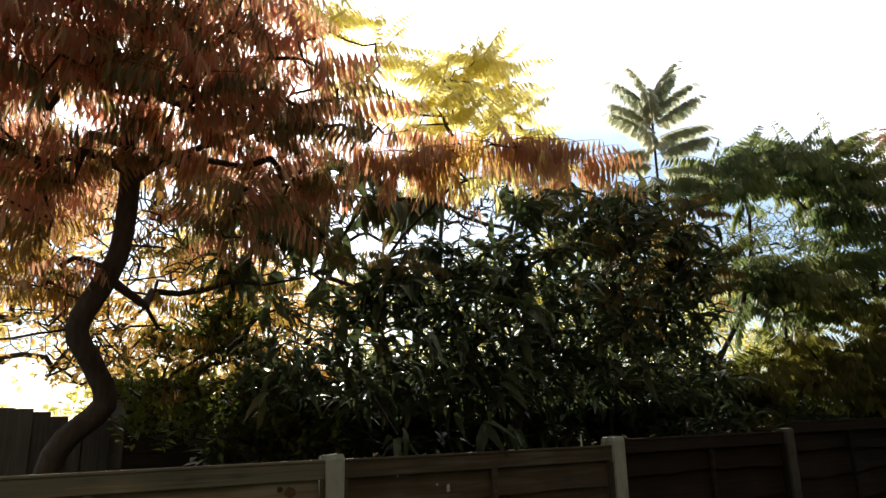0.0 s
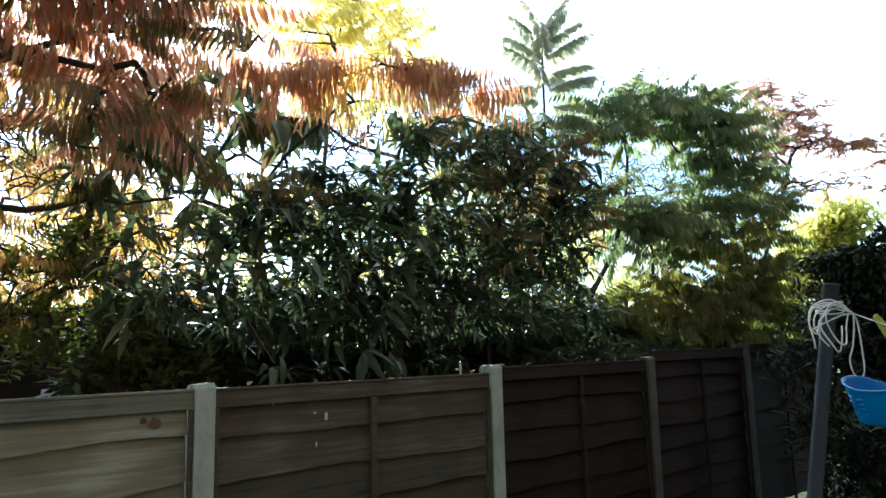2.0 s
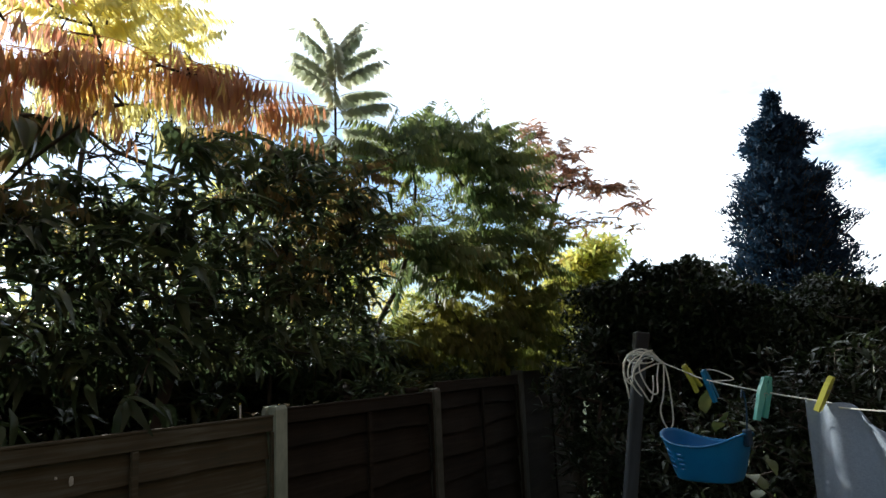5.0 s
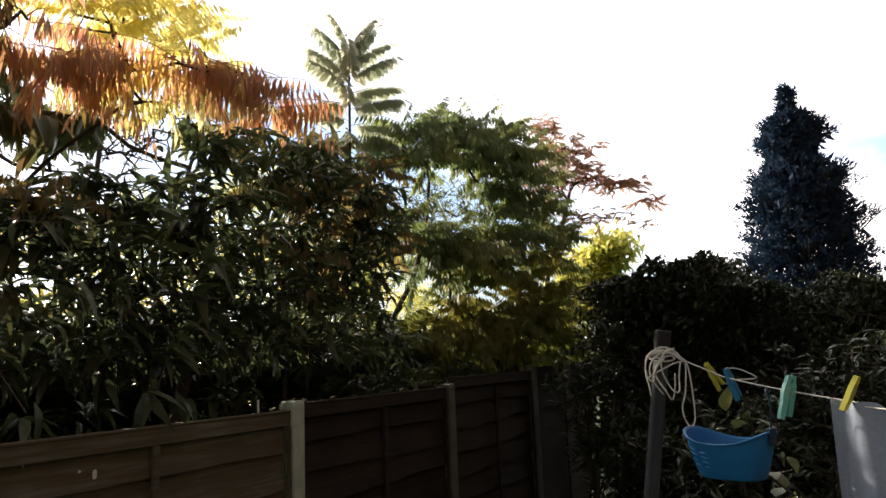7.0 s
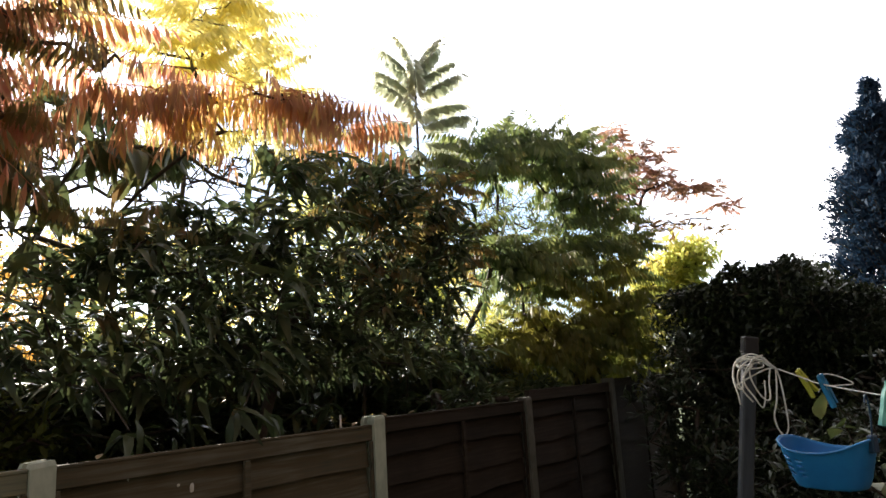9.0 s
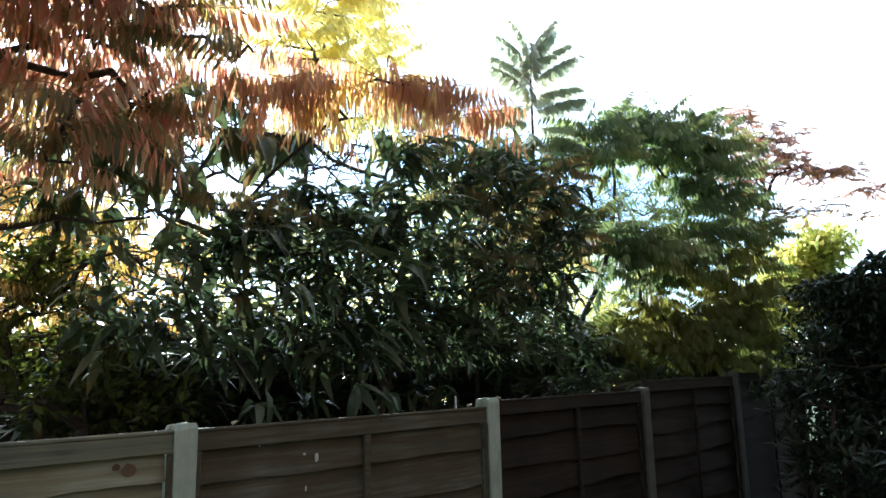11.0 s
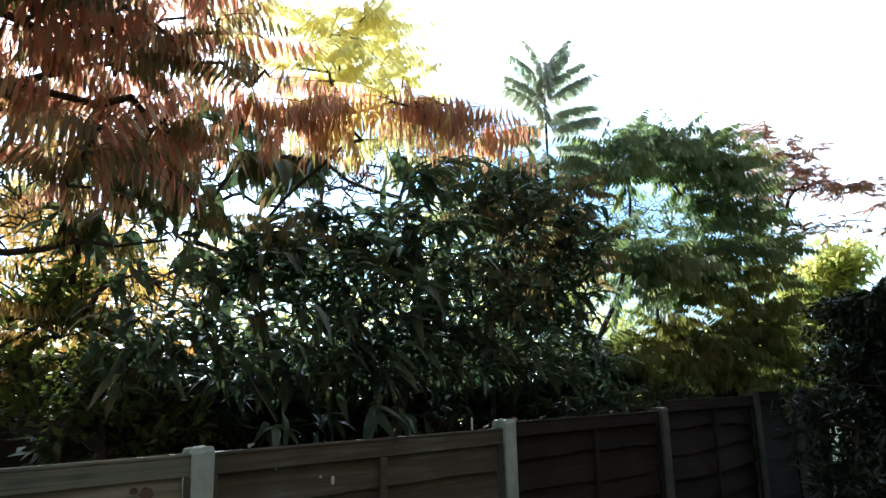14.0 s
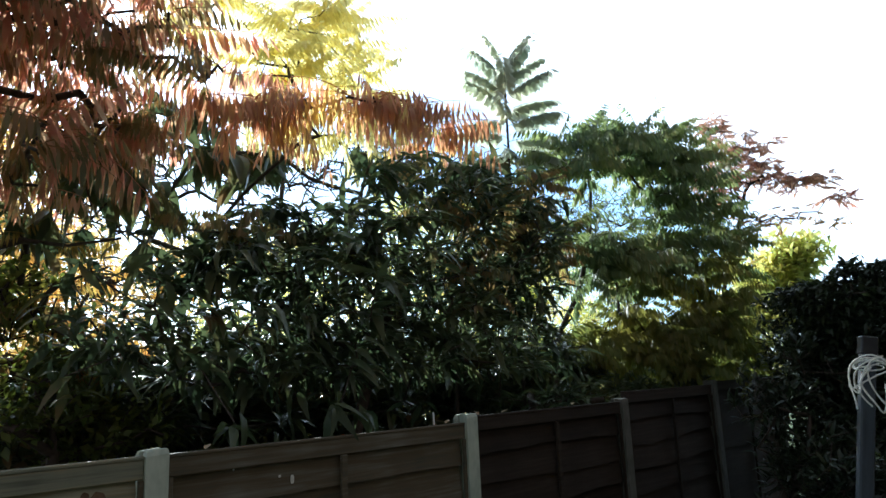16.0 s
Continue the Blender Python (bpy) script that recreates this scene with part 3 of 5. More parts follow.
def cane():
    """The pale cut end of a cane that stands behind the fence and shows over its top."""
    bm = bmesh.new()
    tube(bm, [(0, 0, 0), (0.004, 0.003, 0.5), (0.002, -0.003, 1.1), (0, 0, 1.585)], 0.006, 8)
    tagged(part("garden_cane", bm, SPLASH, m=pose(1.74, 0.14, 0), smooth=True), "thin bleached garden cane standing behind the fence", "cane")


cane()
knot()
fallen_leaves()


# ---- trees ----
def rosettes(points, centres, per, size, rng, lift=0.25, spread_out=0.7, uneven=0.25):
    """Frond poses: a loose rosette at each twig end, reaching away from the clump's middle."""
    P = np.repeat(points, per, 0)
    out = np.repeat(points - centres, per, 0)
    out /= np.maximum(np.linalg.norm(out, axis=1, keepdims=True), 1e-6)
    az = rng.uniform(0, 2 * math.pi, len(P))
    w = np.stack([np.cos(az), np.sin(az), rng.normal(lift, uneven, len(P))], 1) + out * spread_out * (1, 1, 2 * uneven)
    up = np.zeros_like(P) + (0, 0, 1.0) + rng.normal(0, 0.09, P.shape)
    return frames(P + rng.normal(0, 0.015, P.shape), w, up, rng.uniform(0.75, 1.15, len(P)) * size)


def sumac(name, stem, groups, label, base, seed, density=75, own_from=None, limbs=(), pairs=12, broad=1.0, uneven=0.25, long=1.0):
    """A sumac: a crooked stem, forking limbs, and clumps of feathery leaves. groups: (clumps, leaf, fronds a twig, size, hang)."""
    rng = np.random.default_rng(seed)
    root = Vector(stem[0])
    limbs = [(at * 4, smooth_line([stem[at]] + line, 4)[1:]) for at, line in limbs]
    stem = smooth_line(stem, 4)
    t = thing(name, Matrix.Translation(root), label, "tree")
    back = Matrix.Translation(-root)
    sets, ends = [], []
    for clumps, mat, per, size, hang, many, lift, droop in groups:
        pts, cen = in_clumps(clumps, density * many, rng, 0.25)
        ends.append(pts)
        sets.append((pts, cen, mat, per, size, hang, lift, droop))
    nodes, up, rad = grow(stem, np.concatenate(ends), rng, base, thin=0.0035, limbs=limbs)
    wood("trunk", nodes, up, rad, BARK, t).matrix_basis = back
    for pts, cen, mat, per, size, hang, lift, droop in sets:
        kinds = [frond(rng, pairs + int(rng.integers(-1, 2)), hang, droop * rng.uniform(0.6, 1.4), broad, long=long) for _ in range(6)]
        mats = rosettes(pts, cen, per, size, rng, lift, uneven=uneven)
        if own_from is not None and mat in own_from:
            meshes = [tri_mesh("frond", *k) for k in kinds]
            for q in meshes:
                q.materials.append(mat)
            single, mats = mats[:240], mats[240:]
            for q, mm in enumerate(single):
                o = new("frond", meshes[q % 6])
                o.parent = t
                o.matrix_basis = back @ Matrix(mm.tolist())
        if len(mats):
            v, f = spread(kinds, mats, rng)
            o = linked("crown", tri_mesh("crown", v, f), mat, t, m=back)
            o["kind"] = "stuff"
    return t


LEFT_RED = [(-1.52, 0.70, 3.85, 0.46, 0.21), (-1.08, 0.60, 3.86, 0.45, 0.28), (-0.62, 0.40, 3.89, 0.40, 0.27), (-0.25, 0.30, 3.76, 0.26, 0.20), (-1.32, 0.70, 3.53, 0.44, 0.17), (-0.84, 0.40, 3.45, 0.38, 0.19), (-0.37, 0.30, 3.41, 0.28, 0.16), (-0.00, 0.20, 3.45, 0.19, 0.16), (-1.39, 1.60, 3.48, 0.45, 0.24), (-0.53, 0.10, 2.79, 0.10, 0.12), (0.26, 0.20, 3.36, 0.16, 0.13), (-1.99, 0.60, 3.59, 0.44, 0.34), (-1.92, 0.90, 3.18, 0.38, 0.31), (-0.87, 0.70, 4.57, 0.97, 0.23), (-1.35, 1.80, 3.08, 0.33, 0.25), (-0.23, 1.60, 3.10, 0.20, 0.16), (-0.63, 1.50, 3.47, 0.26, 0.14), (-0.31, 1.30, 3.47, 0.18, 0.12), (-0.10, 1.40, 3.28, 0.18, 0.14), (0.00, 0.90, 3.23, 0.16, 0.11)]
LEFT_MID = [(-1.41, 1.60, 3.02, 0.24, 0.20), (-1.13, 1.80, 3.31, 0.25, 0.17), (-1.37, 1.70, 2.63, 0.24, 0.20), (-0.54, 1.90, 3.00, 0.25, 0.21), (-0.18, 1.80, 2.72, 0.25, 0.21), (-0.68, 1.80, 2.55, 0.24, 0.16), (0.06, 1.60, 2.45, 0.28, 0.20), (-0.43, 1.60, 2.23, 0.27, 0.16), (0.29, 1.50, 2.20, 0.28, 0.16), (-0.54, 1.40, 3.28, 0.20, 0.16), (-1.79, 1.70, 2.74, 0.28, 0.28)]
LEFT_SHADE = [(-0.71, 1.65, 2.22, 0.25, 0.13), (-0.40, 1.61, 2.12, 0.25, 0.12), (-0.08, 1.63, 2.24, 0.25, 0.16), (-0.53, 1.54, 1.96, 0.28, 0.10), (0.19, 1.56, 2.13, 0.25, 0.17), (-0.16, 1.57, 1.93, 0.29, 0.09)]
LEFT_DULL = [(-1.46, 1.08, 3.19, 0.27, 0.23), (-1.37, 1.28, 2.86, 0.31, 0.23), (-1.22, 1.03, 2.99, 0.22, 0.26), (-0.36, 0.64, 2.85, 0.16, 0.21), (-0.68, 1.00, 3.25, 0.30, 0.15), (-1.37, 1.64, 2.62, 0.25, 0.17), (-0.03, 0.66, 3.14, 0.22, 0.11), (-0.96, 0.96, 3.44, 0.23, 0.15), (-0.24, 0.85, 3.58, 0.21, 0.18), (-0.04, 0.74, 3.67, 0.21, 0.14), (-0.15, 0.92, 3.35, 0.21, 0.14), (0.13, 0.78, 3.45, 0.18, 0.11)]
LEFT_LOW = [(-0.73, 1.33, 2.37, 0.35, 0.19), (-0.50, 1.43, 2.74, 0.32, 0.24), (-1.18, 1.72, 2.69, 0.30, 0.25), (-0.18, 1.30, 2.55, 0.32, 0.24), (0.16, 1.17, 2.63, 0.24, 0.24), (-1.25, 1.67, 2.39, 0.29, 0.17)]
DARK_TOP = [(0.06, 1.40, 3.07, 0.12, 0.14), (0.41, 1.40, 3.23, 0.12, 0.12), (0.70, 1.20, 3.58, 0.14, 0.21), (1.33, 1.40, 3.54, 0.27, 0.09), (2.38, 1.40, 3.65, 0.17, 0.17), (2.79, 1.40, 3.79, 0.24, 0.18), (3.30, 1.40, 3.79, 0.25, 0.19), (3.85, 1.30, 3.88, 0.23, 0.23), (-0.23, 1.50, 2.88, 0.12, 0.16), (0.80, 1.00, 3.24, 0.16, 0.07), (1.13, 1.00, 3.35, 0.18, 0.07), (0.43, 1.20, 3.57, 0.18, 0.14), (2.23, 1.20, 3.65, 0.14, 0.14), (1.09, 1.30, 3.31, 0.11, 0.15), (1.38, 1.30, 3.48, 0.24, 0.08), (0.15, 1.30, 3.23, 0.10, 0.20), (0.77, 1.30, 3.33, 0.12, 0.10), (-0.03, 1.28, 3.19, 0.23, 0.15), (0.20, 1.23, 3.13, 0.23, 0.15), (0.01, 1.35, 2.93, 0.23, 0.15), (0.39, 1.20, 2.98, 0.19, 0.15), (0.57, 1.02, 3.26, 0.15, 0.11), (-0.02, 1.61, 2.76, 0.20, 0.16)]
BACK_BUSH = [(0.61, 2.30, 2.58, 0.42, 0.28), (0.64, 2.30, 2.11, 0.42, 0.28), (0.67, 2.30, 1.70, 0.42, 0.28), (0.68, 2.30, 1.45, 0.42, 0.28), (1.23, 2.30, 2.65, 0.44, 0.29), (1.26, 2.30, 2.15, 0.44, 0.29), (1.28, 2.30, 1.71, 0.44, 0.29), (1.29, 2.30, 1.45, 0.44, 0.29), (1.95, 2.30, 2.73, 0.47, 0.31), (1.97, 2.30, 2.19, 0.46, 0.31), (1.99, 2.30, 1.72, 0.46, 0.31), (2.00, 2.30, 1.44, 0.46, 0.31), (2.78, 2.30, 2.83, 0.50, 0.34), (2.79, 2.30, 2.25, 0.50, 0.33), (2.80, 2.30, 1.74, 0.50, 0.33), (2.81, 2.30, 1.43, 0.50, 0.33), (3.75, 2.30, 2.94, 0.55, 0.37), (3.75, 2.30, 2.31, 0.54, 0.36), (3.75, 2.30, 1.75, 0.54, 0.36), (3.75, 2.30, 1.42, 0.54, 0.36), (4.90, 2.30, 3.07, 0.61, 0.41), (4.89, 2.30, 2.38, 0.61, 0.40), (4.88, 2.30, 1.77, 0.60, 0.40), (4.88, 2.30, 1.41, 0.60, 0.40), (7.25, 2.20, 1.89, 0.74, 0.33), (8.70, 2.00, 1.84, 0.74, 0.37)]
DENSE_LOW = [(0.06, 1.70, 1.73, 0.34, 0.14), (0.07, 1.70, 1.56, 0.34, 0.14), (0.09, 1.70, 1.38, 0.34, 0.14), (0.41, 1.70, 1.74, 0.35, 0.14), (0.42, 1.70, 1.56, 0.35, 0.14), (0.43, 1.70, 1.38, 0.35, 0.15), (0.80, 1.70, 1.75, 0.36, 0.15), (0.81, 1.70, 1.56, 0.36, 0.15), (0.82, 1.70, 1.37, 0.36, 0.15), (1.22, 1.70, 1.75, 0.37, 0.15), (1.23, 1.70, 1.56, 0.37, 0.15), (1.24, 1.70, 1.36, 0.38, 0.15), (1.69, 1.70, 1.77, 0.39, 0.16), (1.69, 1.70, 1.56, 0.39, 0.16), (1.70, 1.70, 1.35, 0.39, 0.16), (2.21, 1.70, 1.78, 0.41, 0.17), (2.21, 1.70, 1.56, 0.41, 0.17), (2.22, 1.70, 1.34, 0.41, 0.17), (2.78, 1.70, 1.79, 0.44, 0.18), (2.79, 1.70, 1.56, 0.44, 0.18), (2.79, 1.70, 1.32, 0.44, 0.18), (3.44, 1.70, 1.80, 0.47, 0.19), (3.44, 1.70, 1.56, 0.47, 0.19), (3.44, 1.70, 1.31, 0.47, 0.19), (4.17, 1.70, 1.82, 0.51, 0.21), (4.17, 1.70, 1.56, 0.51, 0.21), (4.17, 1.70, 1.29, 0.51, 0.21), (5.02, 1.70, 1.84, 0.55, 0.23), (5.01, 1.70, 1.56, 0.55, 0.23), (5.00, 1.70, 1.28, 0.55, 0.23), (6.69, 1.70, 1.42, 0.46, 0.23), (8.04, 1.70, 1.49, 0.52, 0.26), (9.78, 1.70, 1.59, 0.60, 0.30), (11.16, 1.70, 1.66, 0.66, 0.33), (0.30, 1.75, 1.93, 0.36, 0.15), (0.75, 1.75, 1.95, 0.36, 0.15), (1.20, 1.75, 1.93, 0.36, 0.15), (1.65, 1.75, 1.95, 0.36, 0.15), (2.10, 1.75, 1.93, 0.36, 0.15), (2.60, 1.75, 1.95, 0.36, 0.15), (3.10, 1.75, 1.93, 0.36, 0.15), (3.60, 1.75, 1.95, 0.36, 0.15), (4.10, 1.75, 1.93, 0.36, 0.15), (4.70, 1.75, 1.95, 0.36, 0.15), (5.30, 1.75, 1.93, 0.36, 0.15), (5.90, 1.75, 1.95, 0.36, 0.15)]
BAND = [(0.58, 0.30, 3.30, 0.15, 0.06), (0.86, 0.20, 3.35, 0.17, 0.05), (1.19, 0.10, 3.44, 0.16, 0.06), (1.45, 0.00, 3.52, 0.08, 0.05), (2.31, 0.60, 3.69, 0.11, 0.04)]
BAND_GOLD = [(1.10, 0.90, 3.53, 0.14, 0.05), (1.60, 0.80, 3.59, 0.17, 0.05), (1.95, 0.80, 3.70, 0.13, 0.05)]
YELLOW = [(2.28, 2.50, 5.40, 0.43, 0.25), (2.89, 2.60, 5.46, 0.39, 0.33), (1.94, 2.30, 4.76, 0.34, 0.23), (1.34, 2.40, 5.23, 0.29, 0.23), (3.12, 2.50, 5.04, 0.26, 0.19), (0.73, 2.40, 5.49, 0.34, 0.23), (2.42, 2.40, 4.78, 0.36, 0.18), (2.63, 2.30, 4.50, 0.35, 0.15)]
BRONZE = [(3.15, 0.75, 3.29, 0.35, 0.22), (3.61, 0.75, 3.05, 0.26, 0.26), (2.95, 0.70, 2.75, 0.28, 0.24), (2.52, 0.80, 3.23, 0.23, 0.16), (0.76, 0.80, 2.70, 0.18, 0.11), (0.25, 0.90, 2.80, 0.18, 0.14), (3.76, 0.80, 3.52, 0.24, 0.19), (3.99, 0.83, 3.34, 0.15, 0.12), (4.16, 0.85, 3.12, 0.17, 0.16), (4.08, 0.88, 2.83, 0.17, 0.14), (3.81, 0.94, 2.73, 0.19, 0.16)]
GREEN = [(4.17, 0.63, 3.94, 0.20, 0.17), (4.64, 0.59, 4.08, 0.24, 0.21), (5.15, 0.45, 4.22, 0.28, 0.22), (5.65, 0.35, 4.27, 0.27, 0.23), (6.16, 0.31, 4.18, 0.24, 0.28), (4.19, 0.71, 3.76, 0.20, 0.14), (4.67, 0.68, 3.86, 0.24, 0.15), (5.17, 0.59, 3.96, 0.25, 0.14), (5.68, 0.46, 4.03, 0.27, 0.17), (6.11, 0.38, 3.87, 0.24, 0.21), (6.49, 0.24, 3.92, 0.21, 0.21), (6.20, 0.37, 3.53, 0.24, 0.21), (6.58, 0.23, 3.61, 0.18, 0.21), (6.28, 0.35, 3.19, 0.28, 0.21), (6.68, 0.18, 3.22, 0.18, 0.21), (4.56, 0.86, 2.97, 0.23, 0.14), (4.89, 0.72, 2.96, 0.27, 0.17), (5.30, 0.61, 2.94, 0.28, 0.17), (4.68, 0.74, 2.77, 0.23, 0.10), (5.29, 0.69, 2.74, 0.22, 0.09), (5.78, 0.54, 3.02, 0.26, 0.20), (5.60, 0.53, 3.36, 0.17, 0.14), (4.50, 0.88, 3.20, 0.13, 0.09), (5.78, 0.45, 3.71, 0.17, 0.12), (5.10, 0.70, 3.14, 0.18, 0.07)]
GREEN_LOW = [(6.20, 0.42, 2.85, 0.31, 0.20), (6.40, 0.31, 2.51, 0.28, 0.21), (6.27, 0.42, 2.17, 0.31, 0.20), (6.73, 0.19, 2.87, 0.18, 0.21), (5.80, 0.60, 2.66, 0.25, 0.14), (5.85, 0.58, 2.30, 0.26, 0.20), (5.44, 0.73, 2.24, 0.25, 0.16), (4.91, 0.85, 2.14, 0.24, 0.12), (4.59, 0.98, 2.12, 0.20, 0.12), (5.89, 0.55, 1.92, 0.29, 0.14), (5.30, 0.80, 1.93, 0.28, 0.10), (6.58, 0.20, 1.96, 0.21, 0.15), (4.62, 0.95, 1.89, 0.23, 0.08), (6.65, 0.27, 2.31, 0.23, 0.21), (5.68, 0.72, 2.05, 0.29, 0.16), (6.03, 0.48, 1.78, 0.30, 0.12), (4.85, 0.95, 2.00, 0.27, 0.09), (5.14, 0.83, 2.36, 0.21, 0.09), (6.70, 0.19, 1.76, 0.25, 0.13), (4.33, 1.01, 2.00, 0.20, 0.11)]
REDBARE = [(8.50, 0.91, 5.29, 0.32, 0.20), (8.50, 0.48, 4.83, 0.40, 0.27), (8.60, -0.15, 4.21, 0.39, 0.16), (8.40, 0.29, 4.42, 0.39, 0.22), (8.60, -0.63, 3.91, 0.21, 0.10), (8.20, 0.85, 4.38, 0.44, 0.35)]
BARE = [(8.50, -0.05, 3.73, 0.47, 0.10), (8.40, 0.35, 3.73, 0.43, 0.17), (8.60, -0.60, 3.62, 0.26, 0.09), (8.30, 0.67, 3.76, 0.35, 0.26)]
LAUREL = [(0.16, 0.60, 2.38, 0.26, 0.23), (0.51, 0.60, 2.50, 0.27, 0.20), (0.87, 0.60, 2.47, 0.28, 0.25), (1.27, 0.60, 2.56, 0.30, 0.26), (1.71, 0.60, 2.79, 0.24, 0.28), (1.92, 0.60, 3.08, 0.16, 0.21), (2.33, 0.60, 2.97, 0.30, 0.30), (2.91, 0.60, 3.07, 0.33, 0.33), (3.43, 0.60, 3.15, 0.23, 0.35), (3.41, 0.60, 2.54, 0.34, 0.39), (0.19, 0.80, 2.00, 0.30, 0.27), (0.71, 0.80, 2.03, 0.35, 0.28), (1.32, 0.80, 2.07, 0.38, 0.30), (2.04, 0.80, 2.20, 0.42, 0.38), (2.91, 0.80, 2.31, 0.47, 0.42), (0.49, 1.15, 1.62, 0.41, 0.19), (1.27, 1.15, 1.59, 0.44, 0.20), (2.22, 1.15, 1.59, 0.49, 0.22), (3.41, 1.15, 1.70, 0.57, 0.31), (0.66, 0.60, 2.59, 0.14, 0.09), (1.47, 0.60, 2.92, 0.12, 0.10)]
LAUREL_LOW = [(4.75, 1.20, 1.83, 0.55, 0.36), (6.51, 1.20, 1.74, 0.66, 0.29), (1.66, 1.20, 1.08, 1.49, 0.34), (7.40, 1.20, 1.71, 0.64, 0.32), (9.59, 1.20, 1.89, 0.58, 0.39), (6.12, 1.20, 1.67, 0.42, 0.28), (3.85, 0.60, 1.58, 0.41, 0.13), (4.93, 0.60, 1.58, 0.47, 0.15), (6.14, 0.60, 1.61, 0.41, 0.17), (7.15, 0.60, 1.59, 0.38, 0.19), (5.68, 0.60, 1.54, 0.39, 0.16), (4.58, 0.60, 1.48, 0.34, 0.14)]
OLIVE = [(-0.01, 1.40, 1.56, 0.22, 0.15), (0.20, 1.33, 1.70, 0.26, 0.18), (0.30, 1.18, 1.54, 0.21, 0.15), (0.09, 1.25, 1.47, 0.25, 0.11), (0.47, 1.22, 1.58, 0.18, 0.16), (-0.17, 1.64, 2.44, 0.31, 0.19), (-0.43, 1.73, 2.23, 0.27, 0.16), (-0.05, 1.54, 2.16, 0.30, 0.15), (-0.66, 1.80, 1.94, 0.27, 0.16), (-0.39, 1.55, 1.91, 0.26, 0.15), (-0.64, 1.59, 1.71, 0.26, 0.15), (-0.35, 1.23, 1.69, 0.24, 0.14), (-0.04, 1.25, 1.90, 0.25, 0.14), (-0.05, 1.05, 1.68, 0.20, 0.14)]
TWIGGY = [(0.17, 1.80, 3.28, 0.30, 0.26), (0.78, 2.00, 3.41, 0.37, 0.28), (1.45, 2.00, 3.50, 0.39, 0.30), (2.23, 2.10, 3.69, 0.38, 0.32), (-0.18, 1.80, 2.83, 0.33, 0.25), (0.44, 1.90, 2.95, 0.35, 0.22), (3.31, 2.00, 4.00, 0.35, 0.30), (4.45, 2.00, 4.18, 0.40, 0.26), (-0.48, 1.90, 3.08, 0.30, 0.34), (0.97, 1.70, 3.67, 0.28, 0.18), (1.61, 1.70, 3.77, 0.34, 0.17), (2.42, 1.80, 3.93, 0.37, 0.19), (0.51, 1.70, 3.60, 0.22, 0.18), (-1.20, 1.90, 2.60, 0.34, 0.30), (-0.80, 1.90, 2.90, 0.34, 0.28), (-1.00, 1.90, 2.25, 0.34, 0.22), (-0.30, 1.80, 2.35, 0.32, 0.25), (0.30, 1.80, 2.50, 0.30, 0.22), (-0.75, 1.80, 3.25, 0.26, 0.2)]
TWIGGY_R = [(5.95, 1.60, 3.81, 0.58, 0.33), (7.26, 1.60, 3.99, 0.58, 0.37), (9.55, 1.50, 4.30, 0.40, 0.40)]
GOLD_A = [(-1.96, 5.50, 3.11, 1.00, 0.79), (-1.24, 5.80, 3.89, 0.83, 0.68), (-0.78, 6.00, 4.55, 0.45, 0.50), (0.62, 6.00, 4.65, 0.42, 0.36), (-0.69, 5.60, 2.95, 0.86, 0.58), (-1.50, 6.20, 4.83, 0.96, 0.64), (0.45, 5.80, 3.72, 0.76, 0.61), (-0.95, 5.50, 2.38, 0.34, 0.26), (-0.45, 5.60, 2.37, 0.60, 0.32), (-2.18, 5.50, 2.50, 0.78, 0.64)]
GOLD_B = [(0.19, 6.50, 2.68, 0.88, 0.56), (1.07, 6.60, 3.08, 0.91, 0.66), (2.07, 6.80, 3.13, 0.78, 0.61), (3.04, 6.80, 3.32, 0.72, 0.54), (1.39, 6.20, 2.23, 1.03, 0.40), (1.69, 6.80, 3.84, 0.61, 0.35), (3.01, 6.80, 3.81, 0.54, 0.27), (0.68, 6.80, 4.09, 0.59, 0.51), (4.21, 7.00, 4.11, 0.48, 0.19), (1.21, 6.40, 3.46, 0.65, 0.49)]
LIME_A = [(4.61, 7.50, 3.88, 0.81, 0.51), (5.95, 7.50, 4.38, 0.65, 0.43), (5.66, 7.20, 3.12, 1.03, 0.62), (7.89, 7.40, 3.32, 1.04, 0.58), (3.96, 7.00, 2.58, 0.94, 0.47), (7.43, 7.40, 4.10, 0.80, 0.46), (5.55, 7.00, 2.28, 1.30, 0.40), (8.04, 7.40, 5.15, 0.71, 0.59)]
LIME_B = [(10.73, 8.00, 3.47, 1.08, 0.68), (13.08, 8.00, 3.80, 1.05, 0.90), (15.56, 8.00, 3.37, 1.00, 0.67), (17.94, 7.00, 2.80, 1.44, 0.72), (9.79, 8.00, 4.33, 0.92, 0.59), (11.77, 8.00, 4.55, 0.86, 0.64), (14.57, 8.00, 4.55, 0.81, 0.65), (10.67, 7.60, 2.38, 1.59, 0.53), (15.16, 7.60, 2.25, 1.78, 0.57), (10.37, 8.00, 5.63, 0.82, 0.68), (12.46, 8.00, 5.82, 0.75, 0.67), (17.96, 8.00, 4.38, 0.92, 0.65)]
LIME_C = [(9.23, 0.28, 3.29, 0.31, 0.22), (9.24, 0.37, 2.92, 0.31, 0.26), (9.21, 0.57, 2.54, 0.31, 0.27), (9.37, 0.08, 3.42, 0.24, 0.13), (9.32, 0.71, 3.09, 0.30, 0.28), (9.28, 0.97, 2.57, 0.30, 0.30), (9.21, 1.21, 2.13, 0.32, 0.24), (9.30, 0.28, 2.61, 0.24, 0.24)]

